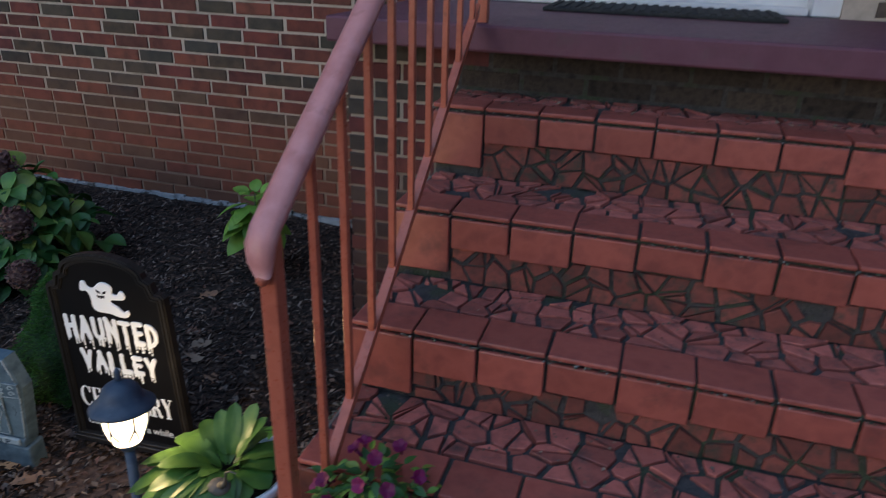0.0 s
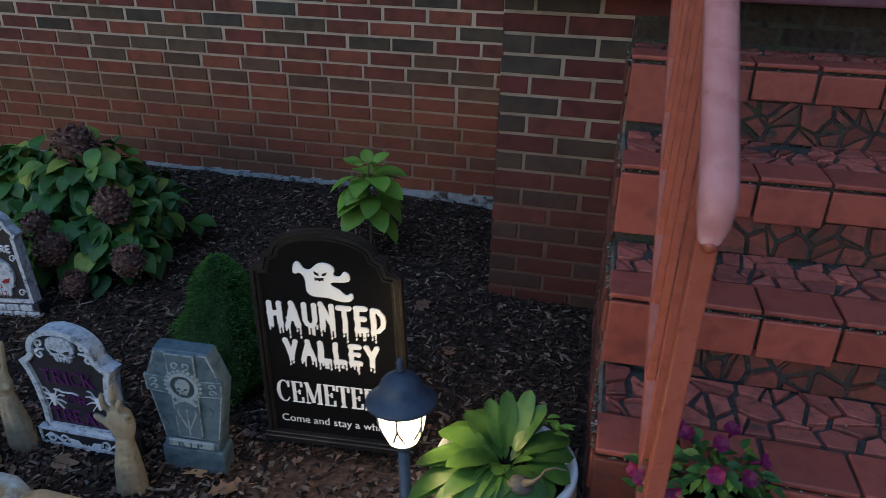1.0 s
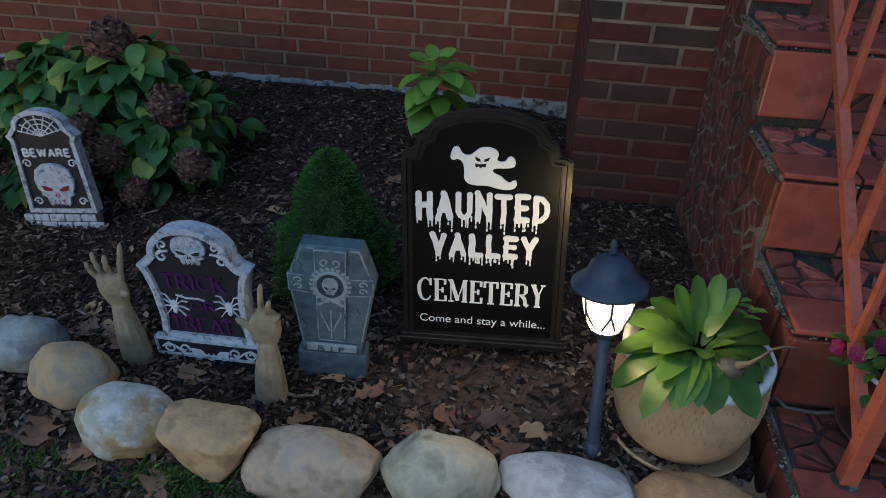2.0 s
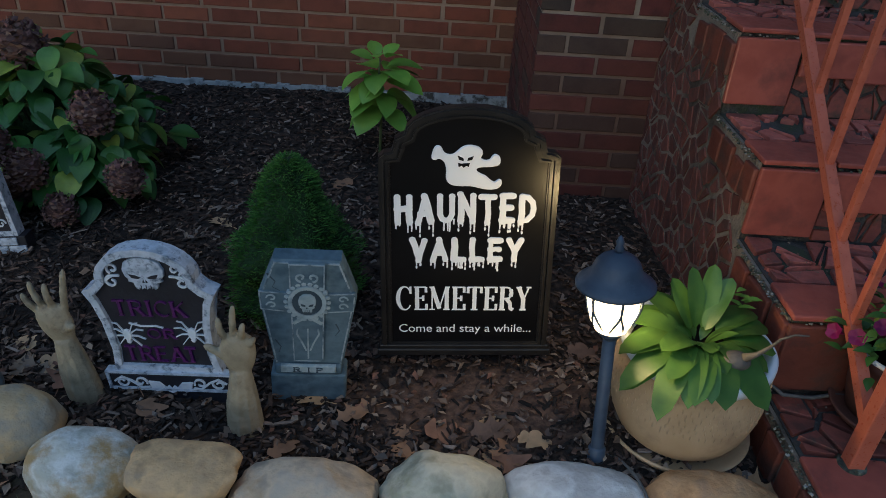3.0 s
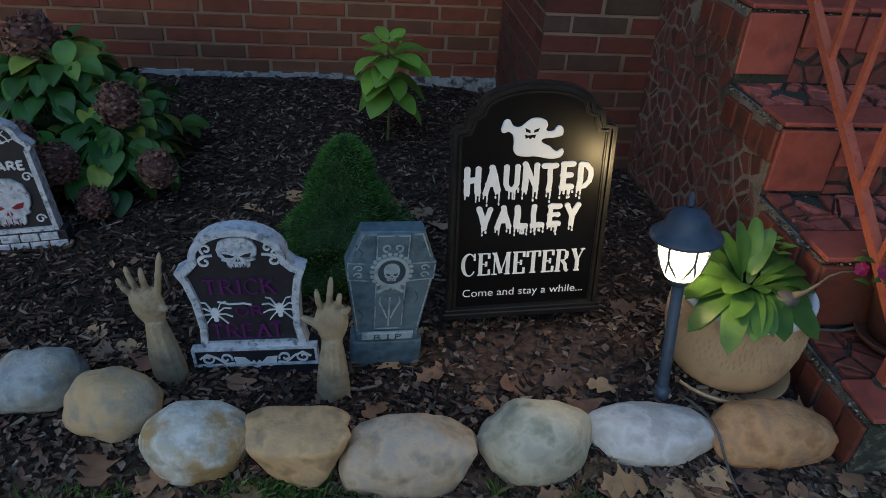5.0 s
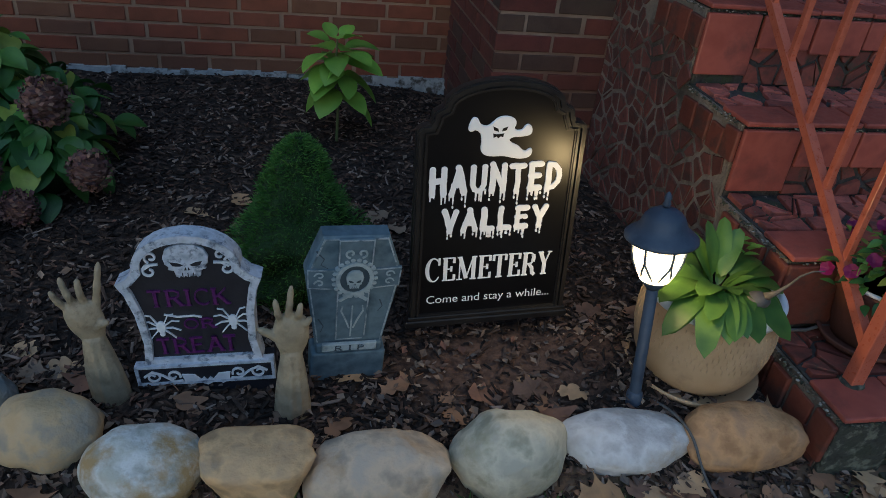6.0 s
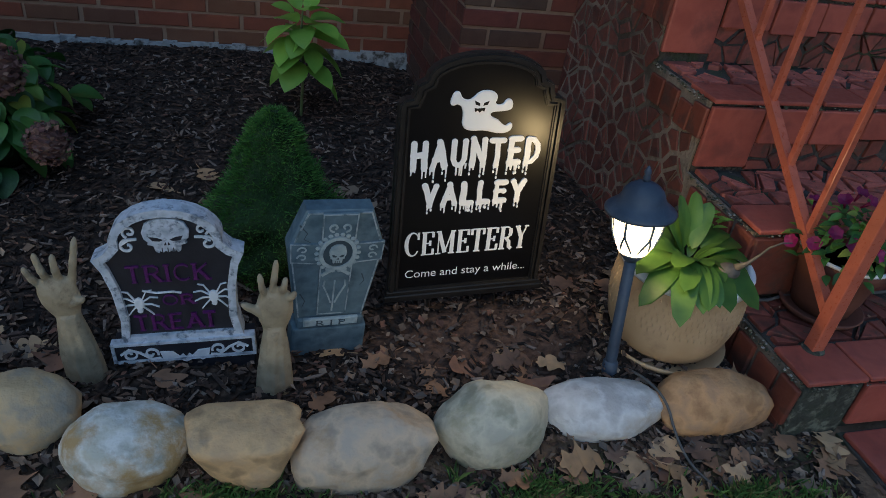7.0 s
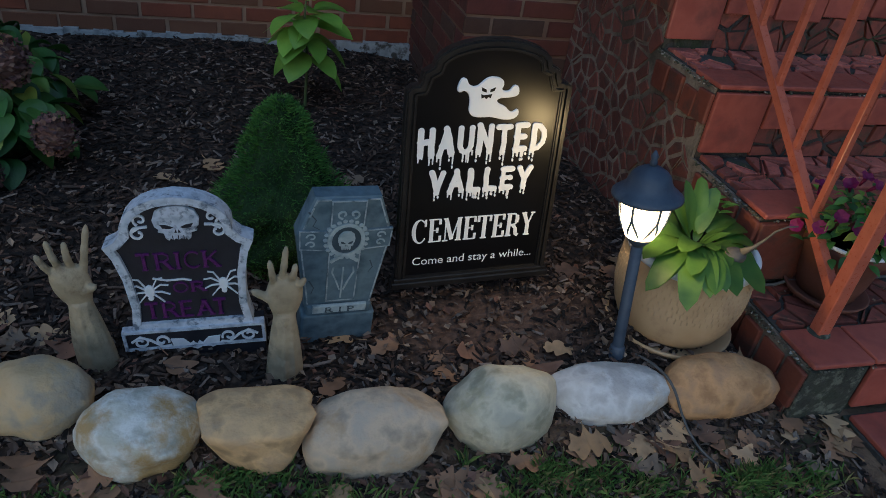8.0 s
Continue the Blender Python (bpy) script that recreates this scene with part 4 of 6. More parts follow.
for s in (-1, 1):
    ribbon(g, [(s * x, z) for x, z in spiral(.011, .333, .011, .003, -90, 250)], .0035, -.014, -.0208)
    ribbon(g, [(s * .004, .224), (s * .018, .214), (s * .028, .206)], .007, -.014, -.0212)
    ribbon(g, [(s * x, z) for x, z in [(.004, .125), (.012, .15), (.022, .175), (.020, .19)]], .0032, -.014, -.0205)
    for cz in (.255, .275):
        ribbon(g, [(s * x, z) for x, z in spiral(.068, cz, .010, .003, 0, 300)], .003, -.014, -.0195)
ribbon(g, [(0, .10), (0, .19)], .003, -.014, -.0204)
part("ornament", g, M_COFPALE, cof, "pale scalloped wreath and scrolls")
part("medallion", Geo().prism(arc(0, .266, .030, .037, 0, 345, 23), -.016, -.0195), M_COFDARK, cof, "dark recessed oval")
bone, dark = skull(0, .240, .034, .050, -.018, -.0235)
skull_relief(bone, dark, M_COFPALE, M_COFDARK, cof)
part("name_plate", Geo().prism([(-.056, .060), (.056, .060), (.056, .082), (-.056, .082)], -.018, -.0255, c=.002), M_COFPALE, cof)
part("lettering", lettering(Geo(), "R I P", -.030, .030, .0635, .0785, .0026, -.025, -.0265, serif=True), M_COFDARK, cof, "dark raised letters")
for pts in ([(-.075, .335), (-.060, .315), (-.066, .300), (-.052, .29)], [(-.066, .15), (-.055, .128), (-.060, .11)], [(.055, .2), (.062, .18), (.054, .165)]):
    g = Geo()
    ribbon(g, pts, .003, -.010, -.0125, .4)
    part("crack", g, M_COFDARK, cof, "dark painted crack")

# ---- beware tombstone ----
bew = thing("tombstone", pose(-2.335, 2.085, 0.0, -3.0, -4.0, 4.0), "black foam tombstone with spider web, skull and brick plinth", "tombstone")
half = [(0.108, 0.055), (0.098, 0.285), (0.108, 0.300), (0.090, 0.318), (0.080, 0.328)] + [(0.080 * math.cos(radians(a)), 0.328 + 0.050 * math.sin(radians(a))) for a in (18, 36, 54, 72)]
outline = half + [(0, 0.378)] + [(-x, z) for x, z in half[::-1]]
part("body", Geo().prism(shrink(outline, .002), 0.026, -0.004), M_TBLACK, bew)
g = Geo()
ring(g, outline, 0.013, 0.026, -0.011)
part("edge", g, M_TEDGE, bew, "mottled pale grey edge")
plinth = Geo().box(-.126, -.014, -.02, .126, .03, .056, .002)
part("plinth", plinth, M_TBLACK, bew)
for row, z in ((0, .006), (1, .031)):
    for k in range(5):
        x0 = -.126 + k * .0506 - (.02 if row else 0)
        a, b = max(x0, -.128), min(x0 + .047, .128)
        part("brick", Geo().box(a, -.019, z, b, -.013, z + .022, .002), M_TEDGE, bew)
bone, dark = skull(0, .078, .124, .138, -.003, -.012)
skull_relief(bone, dark, M_TEDGE, M_RED, bew, "pale skull in relief", "dark red")
part("lettering", lettering(Geo(), "BEWARE", -.074, .074, .236, .262, .0055, -.003, -.0075, gap=.3), M_TART, bew, "pale raised letters")
g = Geo()
for a in (20, 45, 70, 95, 120, 145, 165):
    ribbon(g, [(0, .30), (.07 * math.cos(radians(a)), .30 + .062 * math.sin(radians(a)))], .0028, -.003, -.0074)
for r in (.024, .042, .058):
    ribbon(g, arc(0, .30, r, r * .88, 15, 168, 10), .0024, -.003, -.0077)
part("web", g, M_TART, bew, "pale spider web")
for s in (-1, 1):
    for z in (.092, .215):
        g = Geo()
        ribbon(g, [(s * x, z2) for x, z2 in spiral(.070, z, .014, .004, 0, 420)], .0035, -.003, -.0075)
        part("scroll", g, M_TART, bew)

# ---- pale tombstone farther along, lit by its own path light ----
pale = thing("tombstone", pose(-2.690, 2.00, 0.0, -4.0, -3.0, 6.0), "pale grey foam tombstone in the warm light of a lamp", "tombstone")
outline = [(.10, 0), (.10, .26)] + [(.10 * math.cos(radians(a)), .27 + .085 * math.sin(radians(a))) for a in (15, 40, 65, 90, 115, 140, 165)] + [(-.10, .26), (-.10, 0)]
part("body", Geo().prism(shrink(outline, .002), .026, -.004), M_TEDGE, pale)
g = Geo()
ring(g, outline, .014, .026, -.012)
part("edge", g, M_TEDGE, pale)
g = Geo()
for z, w in ((.22, .06), (.19, .07), (.15, .05), (.12, .065), (.09, .05)):
    ribbon(g, [(-w, z), (w, z)], .010, -.003, -.008)
part("inscription_bars", g, M_COFPALE, pale)


# ---- path lights ----
def path_light(base, top, energy):
    """A lantern on a stake: base and head centre in the world."""
    b, t = Vector(base), Vector(top)
    d = (t - b)
    m = Matrix.Translation(b) @ d.to_track_quat("Z", "Y").to_matrix().to_4x4()
    L = d.length
    ob = thing("path_light", m, "dark blue metal lantern path light, lit, staked in mulch", "path light")
    part("stake", Geo().tube([(0, 0, -0.06), (0, 0, 0.03), (0, 0, L - 0.095)], [.006, .0125, .0115], 16), M_LAMP, ob, "", True)
    part("stake_collar", Geo().lathe([(.016, 0), (.0175, .008), (.0165, .03), (.0125, .036)], 20), M_LAMP, ob, "", True)
    part("socket", Geo().lathe([(.012, L - .112), (.019, L - .104), (.026, L - .094), (.024, L - .088)], 24), M_LAMP, ob, "", True)
    part("glass", Geo().lathe([(.018, L - .096), (.029, L - .090), (.038, L - .072), (.0435, L - .046), (.047, L - .020), (.0485, L + .001)], 32), M_GLOW, ob, "glowing frosted glass", True)
    for k in range(6):
        a0 = 2 * math.pi * k / 6
        for s in (-1, 1):
            pts = []
            for i in range(15):
                u = i / 14
                z = L - .095 + u * .097
                rr = .0205 + .0300 * (1 - (1 - u) ** 2.9)
                a = a0 + s * math.pi / 6 * max(0.0, 1 - u / .55) ** 1.2
                pts.append((rr * math.cos(a), rr * math.sin(a), z))
            part("glass_rib", Geo().tube(pts, .0022, 6), M_LAMP, ob)
    cap = [(.050, L + .002), (.064, L - .006), (.069, L - .004), (.069, L + .001), (.062, L + .007), (.054, L + .013), (.046, L + .021), (.042, L + .030), (.038, L + .040), (.031, L + .048), (.020, L + .055), (.008, L + .059)]
    part("cap", Geo().lathe(cap, 40), M_LAMP, ob, "dark blue domed metal cap", True)
    part("finial", Geo().lathe([(.006, L + .060), (.008, L + .066), (.0055, L + .072), (.0075, L + .078), (.004, L + .086), (.001, L + .090)], 16), M_LAMP, ob, "", True)
    bulb = new("path_light_bulb", bpy.data.lights.new("path_light_bulb", "POINT"))
    bulb.data.energy, bulb.data.color, bulb.data.shadow_soft_size = energy, (1.0, 0.60, 0.20), 0.016
    bulb.matrix_world = m @ Matrix.Translation((0, 0, L - 0.060))
    for o in ob.children:
        if o.name.startswith("glass") and not o.name.startswith("glass_rib"):
            o.visible_shadow = False
    return ob


path_light((-0.752, 1.415, 0.04), (-0.777, 1.452, 0.432), 3.3)
path_light((-2.93, 1.72, 0.0), (-2.93, 1.72, 0.43), 4.0)


# ---- arm props ----
def arm_prop(base, wrist, palm, fingers, thumb, label):
    """A moulded forearm reaching out of the mulch: one plain mesh. All places are in the world."""
    b, w, p = Vector(base), Vector(wrist), Vector(palm)
    me = Geo()
    pts = [b.lerp(w, t) for t in (-.15, 0, .2, .45, .7, .88, 1.0)]
    me.tube(pts, [.037, .0375, .036, .032, .0275, .023, .0205], 18, None, .9)
    # tendons and bones under the skin
    for k, (dx, dy) in enumerate(((-.55, -.70), (-.05, -.93), (.50, -.74), (.85, -.35), (-.88, -.3))):
        me.tube([b.lerp(w, t) + Vector((dx, dy, 0)) * q for t, q in ((-.1, .0350), (.2, .0335), (.45, .0290 + .001 * k), (.7, .0250), (1.0, .0185))], [.0045, .0055, .0045, .005, .003], 8)
    me.tube([w.lerp(p, t) for t in (-.35, .0, .35, .7, 1.1, 1.45, 1.65)], [.0195, .0235, .0305, .0345, .0340, .029, .016], 18, None, .56)
    for k, (root, tip, bend) in enumerate(fingers):
        r, t = Vector(root), Vector(tip)
        side = Vector((0, -1, 0)) * bend
        pts = [r.lerp(t, u) + side * math.sin(u * math.pi) for u in (-.15, .1, .3, .45, .6, .75, .9, 1.0)]
        me.tube(pts, [.0075, .0078, .0068, .0076, .0062, .0066, .0055, .0025], 10)
    r, t = Vector(thumb[0]), Vector(thumb[1])
    me.tube([r.lerp(t, u) for u in (-.1, .2, .45, .6, .85, 1.0)], [.012, .0105, .0082, .0088, .0072, .003], 10)
    g = Geo().add([v - b for v in map(Vector, me.v)], me.f)
    ob = solo("arm_prop", g, M_ARM, Matrix.Translation(b), label, "halloween prop", "reaching arm props", smooth=True)
    skin = ob.modifiers.new("skin", "REMESH")
    skin.mode, skin.voxel_size, skin.use_smooth_shade = "VOXEL", 0.0028, True
    ob.modifiers.new("soften", "SMOOTH").iterations = 3
    return ob


arm_prop((-1.816, 1.555, 0.0), (-1.829, 1.553, 0.162), (-1.838, 1.552, 0.212),
         [((-1.864, 1.552, 0.228), (-1.884, 1.546, 0.272), .005), ((-1.850, 1.552, 0.236), (-1.863, 1.545, 0.302), .005), ((-1.831, 1.552, 0.238), (-1.834, 1.545, 0.299), .007), ((-1.812, 1.553, 0.234), (-1.795, 1.553, 0.328), .002)],
         ((-1.818, 1.545, 0.190), (-1.793, 1.538, 0.205)), "tan latex arm prop with spread fingers standing in the mulch")
arm_prop((-1.460, 1.490, 0.0), (-1.460, 1.498, 0.152), (-1.459, 1.498, 0.206),
         [((-1.479, 1.497, 0.228), (-1.487, 1.488, 0.284), .010), ((-1.464, 1.497, 0.236), (-1.457, 1.490, 0.312), .006), ((-1.448, 1.497, 0.234), (-1.440, 1.486, 0.276), .010), ((-1.436, 1.498, 0.218), (-1.422, 1.490, 0.240), .008)],
         ((-1.480, 1.494, 0.186), (-1.521, 1.488, 0.216)), "tan latex arm prop with curled fingers beside a tombstone")


# ---- edging stones ----
def edging_stone(x, y, w, d, h, material, label, seed, square=2.4, skew=0.0, top=0.0, yaw=0.0, widen=0.0, cuts=4):
    """A river stone: a rounded superellipsoid, skewed, dented and roughened."""
    bm = bmesh.new()
    bmesh.ops.create_icosphere(bm, subdivisions=4, radius=1)
    o = Vector((seed * 3.7, seed * 1.3, seed * 5.1))
    pick = random.Random(seed * 11)
    planes = [(Vector((pick.uniform(-1, 1), pick.uniform(-1, .2), pick.uniform(-.5, 1))).normalized(), pick.uniform(.74, .9)) for _ in range(cuts)]
    for v in bm.verts:
        c = v.co.copy()
        k = (abs(c.x) ** square + abs(c.y) ** square + abs(c.z) ** square) ** (-1 / square)
        c *= k
        n = noise.noise(c * 0.9 + o) * 0.20 + noise.noise(c * 2.3 + o) * 0.09 + noise.noise(c * 6 + o) * 0.025 + noise.noise(c * 14 + o) * 0.008
        c *= 1 + n
        if c.z > 0.55:
            c.z = 0.55 + (c.z - 0.55) * (1 - top)
        for q, far in planes:
            over = c.dot(q) - far
            if over > 0:
                c -= q * over * 0.6
        c.x *= 1 + widen * c.z
        c.x += skew * c.z
        v.co = Vector((c.x * w / 2, c.y * d / 2, c.z * h / 2))
    zs = [v.co.z for v in bm.verts]
    xs = [v.co.x for v in bm.verts]
    lo, hi, l, r = min(zs), max(zs), min(xs), max(xs)
    for v in bm.verts:
        v.co.z = (v.co.z - lo) / (hi - lo) * (h + .025) - .025
        v.co.x = ((v.co.x - l) / (r - l) - .5) * w
    g = Geo().take(bm)
    return solo("edging_stone", g, material, pose(x, y, min(ground_z(x, y - d / 3), .0) - .004, 0, 0, yaw), label, "stone", "stone edging", smooth=True)


S_TAN = stone("stone_tan", (.30, .27, .20), (.38, .295, .17), (.40, .30, .16), (.30, .315, .28), (.54, .64))
S_QUARTZ = stone("stone_quartz", (.34, .35, .30), (.52, .53, .50), (.42, .42, .35), (.40, .285, .125), (.47, .54))
S_OCHRE = stone("stone_ochre", (.36, .25, .13), (.48, .33, .165), (.42, .295, .16), (.33, .27, .19), (.58, .7))
S_BEIGE = stone("stone_beige", (.31, .26, .195), (.43, .345, .24), (.38, .33, .26), (.42, .29, .15), (.56, .66))
S_GREEN = stone("stone_green_grey", (.32, .305, .22), (.44, .415, .315), (.38, .36, .28), (.36, .33, .2), (.56, .66))
S_WHITE = stone("stone_white", (.45, .435, .415), (.53, .52, .50), (.48, .465, .44), (.46, .37, .25), (.58, .66))
S_RUST = stone("stone_rust", (.30, .165, .07), (.40, .235, .105), (.33, .205, .11), (.13, .07, .038), (.60, .70))
S_GREY = stone("stone_grey", (.19, .215, .22), (.31, .34, .34), (.24, .26, .26), (.27, .25, .18))
edging_stone(-2.075, 1.505, .20, .15, .115, S_GREY, "blue-grey rounded edging stone at the mulch edge", 1)
edging_stone(-1.895, 1.425, .185, .15, .128, S_TAN, "tan and grey rounded edging stone at the mulch edge", 2, 2.3)
edging_stone(-1.716, 1.330, .212, .15, .130, S_QUARTZ, "white and yellow quartz edging stone at the mulch edge", 3, 2.2)
edging_stone(-1.518, 1.302, .205, .13, .126, S_OCHRE, "ochre flat-topped edging stone narrowing to its base", 4, 3.0, .10, .75, 0, .50, 2)
edging_stone(-1.304, 1.294, .275, .14, .132, S_BEIGE, "long beige edging stone at the mulch edge", 5, 2.7, .12)
edging_stone(-1.050, 1.306, .245, .15, .168, S_GREEN, "greenish grey egg-shaped edging stone at the mulch edge", 6, 2.1)
edging_stone(-0.790, 1.340, .292, .14, .083, S_WHITE, "low white edging stone at the mulch edge", 7, 2.2, -.1)
edging_stone(-0.545, 1.320, .272, .13, .116, S_RUST, "rust-brown edging stone beside the stairs", 8, 2.3, -.05)


# ---- leaves ----
def leaf_geo(length, width, curl=0.25, fold=0.25, n=7, peak=0.42, tip=1.0, wave=0.0):
    """A leaf along +y from its stalk, folded at the midrib and curling down."""
    vs, fs = [], []
    for i in range(n + 1):
        u = i / n
        w = width / 2 * (math.sin(math.pi * u ** (math.log(.5) / math.log(peak))) ** tip if 0 < u < 1 else 0.0)
        y, z = length * u * (1 - curl * .25 * u), -curl * length * u * u
        k = wave * math.sin(u * 9) * width
        vs += [(-w, y, z + fold * w + k), (-w * .5, y, z + fold * w * .62), (0, y, z), (w * .5, y, z + fold * w * .62), (w, y, z + fold * w - k)]
    for i in range(n):
        for j in range(4):
            a = i * 5 + j
            fs.append((a, a + 1, a + 6, a + 5))
    return Geo().add(vs, fs)


def aimed(p, d, roll=0.0):
    """A pose at p whose y axis runs along d with z kept upwards, rolled by degrees."""
    y = Vector(d).normalized()
    x = y.cross(Vector((0, 0, 1)))
    x = Vector((1, 0, 0)) if x.length < 1e-4 else x.normalized()
    z = x.cross(y)
    r = Matrix((x, y, z)).transposed().to_4x4()
    return Matrix.Translation(p) @ r @ pose(0, 0, 0, 0, roll, 0)


# ---- large hydrangea ----
hyd = thing("hydrangea_bush", pose(-2.45, 2.70, 0.0), "leafy green hydrangea bush with dried brown flower heads", "hydrangea")
HL = [leaf_geo(.112, .078, .35, .3, 7, .45, .8).mesh("leaf", M_HYD, True), leaf_geo(.098, .070, .5, .2, 7, .45, .8).mesh("leaf", M_HYD, True),
      leaf_geo(.078, .055, .3, .4, 7, .45, .8).mesh("leaf", M_HYD, True), leaf_geo(.105, .074, .6, .25, 7, .48, .8).mesh("leaf", M_HYD, True)]
LOBES = [(.26, -.25, .17, .24, 110), (.06, -.05, .27, .42, 190), (-.28, .02, .27, .36, 150), (-.02, -.32, .22, .22, 110), (.19, .05, .22, .28, 90), (-.62, -.02, .24, .26, 80)]
# added dark balls stand for the shade between the leaves
core = Geo()
for lx, ly, lr, lh, cnt in LOBES:
    core.ball((lx, ly, lh * .36), lr * .50, lr * .50, lh * .36, None, 3)
    for k in range(cnt):
        a, e = U(0, 2 * math.pi), U(.02, 1.0) ** .8 * math.pi / 2
        if math.sin(a) > .55 and e < .8:
            continue
        d = Vector((math.cos(a) * math.cos(e), math.sin(a) * math.cos(e), math.sin(e)))
        deep = U(.5, 1.0) ** .5
        q = Vector((lx + d.x * lr * deep, ly + d.y * lr * deep, .03 + d.z * lh * deep * U(.9, 1.05)))
        out = Vector((d.x + U(-.5, .5), d.y - .25 + U(-.5, .5), U(-.5, .2)))
        piece("leaf", RND.choice(HL), hyd, aimed(q, out, U(-25, 25)))
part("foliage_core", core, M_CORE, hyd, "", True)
for k in range(9):
    a = U(0, 6.28)
    part("stem", Geo().tube([(U(-.1, .1), U(-.1, .1), -.03), (math.cos(a) * .15, math.sin(a) * .12, .15), (math.cos(a) * .3, math.sin(a) * .22, .28)], [.006, .005, .003], 7), M_WOOD, hyd)


def bloom(p, r, n, parent):
    g = Geo()
    for k in range(n):
        z = 1 - 2 * (k + .5) / n
        a = k * 2.39996
        d = Vector((math.sqrt(1 - z * z) * math.cos(a), math.sqrt(1 - z * z) * math.sin(a), z))
        s = r * U(.11, .19)
        m = aimed(Vector(p) + d * r * U(.82, 1.05), (d.y + U(-.4, .4), -d.x + U(-.4, .4), U(-.6, .6)), U(0, 360))
        g.add([(0, -s, 0), (s * .8, 0, s * .25), (0, s, 0), (-s * .8, 0, s * .25)], [(0, 1, 2), (0, 2, 3)], m)
    g.ball(p, r * .8, r * .8, r * .78)
    part("flower_head", g, M_BLOOM, parent, "dried brown mauve flower head")


for x, y, z, r in ((-2.012, 2.30, .150, .058), (-2.13, 2.42, .300, .066), (-2.43, 2.64, .425, .080), (-2.27, 2.25, .185, .060), (-2.18, 2.22, .075, .050), (-2.40, 2.34, .215, .055), (-2.83, 2.66, .300, .055), (-2.33, 2.30, .10, .05)):
    bloom((x + 2.45, y - 2.70, z), r, 300, hyd)

# ---- young hydrangea shoot ----
sprig = thing("hydrangea_shoot", pose(-1.315, 2.865, 0.0), "young bright green leafy hydrangea shoot in the mulch", "hydrangea")
part("stem", Geo().tube([(0, 0, -.03), (.006, -.004, .17), (-.004, 0, .32), (0, 0, .385)], [.006, .005, .004, .003], 8), M_STEM, sprig)
SL = [leaf_geo(.150, .098, .42, .16, 8, .47, .72, .015).mesh("leaf", M_SPRIG, True), leaf_geo(.128, .086, .5, .14, 8, .47, .72, .02).mesh("leaf", M_SPRIG, True),
      leaf_geo(.085, .054, .3, .2, 8, .47, .72).mesh("leaf", M_SPRIG, True)]
for tier, (z, cnt, up) in enumerate(((.205, 6, -.1), (.255, 6, .0), (.305, 6, .12), (.345, 6, .25), (.38, 5, .7))):
    for k in range(cnt):
        a = 2 * math.pi * k / cnt + tier * .8 + U(-.3, .3)
        d = (math.cos(a), math.sin(a) - .15, up + U(-.25, .25))
        piece("leaf", SL[2 if tier == 4 else (tier + k) % 2], sprig, aimed((.025 * math.cos(a), .025 * math.sin(a), z + U(-.02, .02)), d, U(-20, 20)))

# ---- dwarf spruce ----
spruce = thing("dwarf_spruce", pose(-1.447, 1.945, 0.0), "small dense conical dwarf spruce in the mulch", "shrub")
H = .415
SHAPE = lambda u: float(np.interp(u, (0, .1, .33, .52, .74, .9, 1), (.115, .158, .146, .116, .080, .054, .014)))
LEAN = lambda u: .004 * u * u
LUMP = lambda a, u: 1 + .32 * noise.noise(Vector((math.cos(a) * 2.0, math.sin(a) * 2.0, u * 6))) + .16 * noise.noise(Vector((math.cos(a) * 5, math.sin(a) * 5, u * 15)))
part("trunk", Geo().tube([(0, 0, -.05), (0, 0, .3)], [.014, .006], 10), M_WOOD, spruce)
# added dark cone stands for the shade behind the needles
core = [(max(SHAPE(i / 20) * .90, .002), .01 + i / 20 * H * .95) for i in range(21)]
g = Geo().lathe(core, 32)
g.v = [(x * LUMP(math.atan2(y, x), z / H) + LEAN(z / H), y * LUMP(math.atan2(y, x), z / H), z) for x, y, z in g.v]
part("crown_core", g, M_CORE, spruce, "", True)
g = Geo()
for k in range(17000):
    u = U(0, 1) ** 1.2
    a = U(0, 2 * math.pi)
    r = SHAPE(u) * U(.86, 1.03) * LUMP(a, u)
    p = Vector((r * math.cos(a) + LEAN(u), r * math.sin(a), .010 + u * H * .96))
    d = Vector((math.cos(a) + U(-.7, .7), math.sin(a) + U(-.7, .7), U(-.1, 1.2))).normalized()
    s = d.cross(Vector((U(-1, 1), U(-1, 1), U(-1, 1)))).normalized() * U(.0007, .0013)
    ln = U(.008, .018)
    g.add([p - s, p + s, p + d * ln * .6 + s * .8, p + d * ln, p + d * ln * .6 - s * .8], [(0, 1, 2, 3, 4)])
part("crown", g, M_SPRUCE, spruce, "dense short green needles")

# ---- tan planter with broad-leaved plant ----
PC = (-0.575, 1.515)
pot = thing("flower_pot", pose(PC[0], PC[1], 0.042), "tan glazed flower pot with woven relief and white liner", "flower pot")
belly = [(.102, .012), (.106, .012), (.122, .030), (.136, .060), (.145, .100), (.148, .140), (.146, .180), (.140, .204), (.142, .210), (.136, .214), (.130, .17)]
part("body", Geo().lathe(belly, 48), M_POT, pot, "tan glazed body", True)
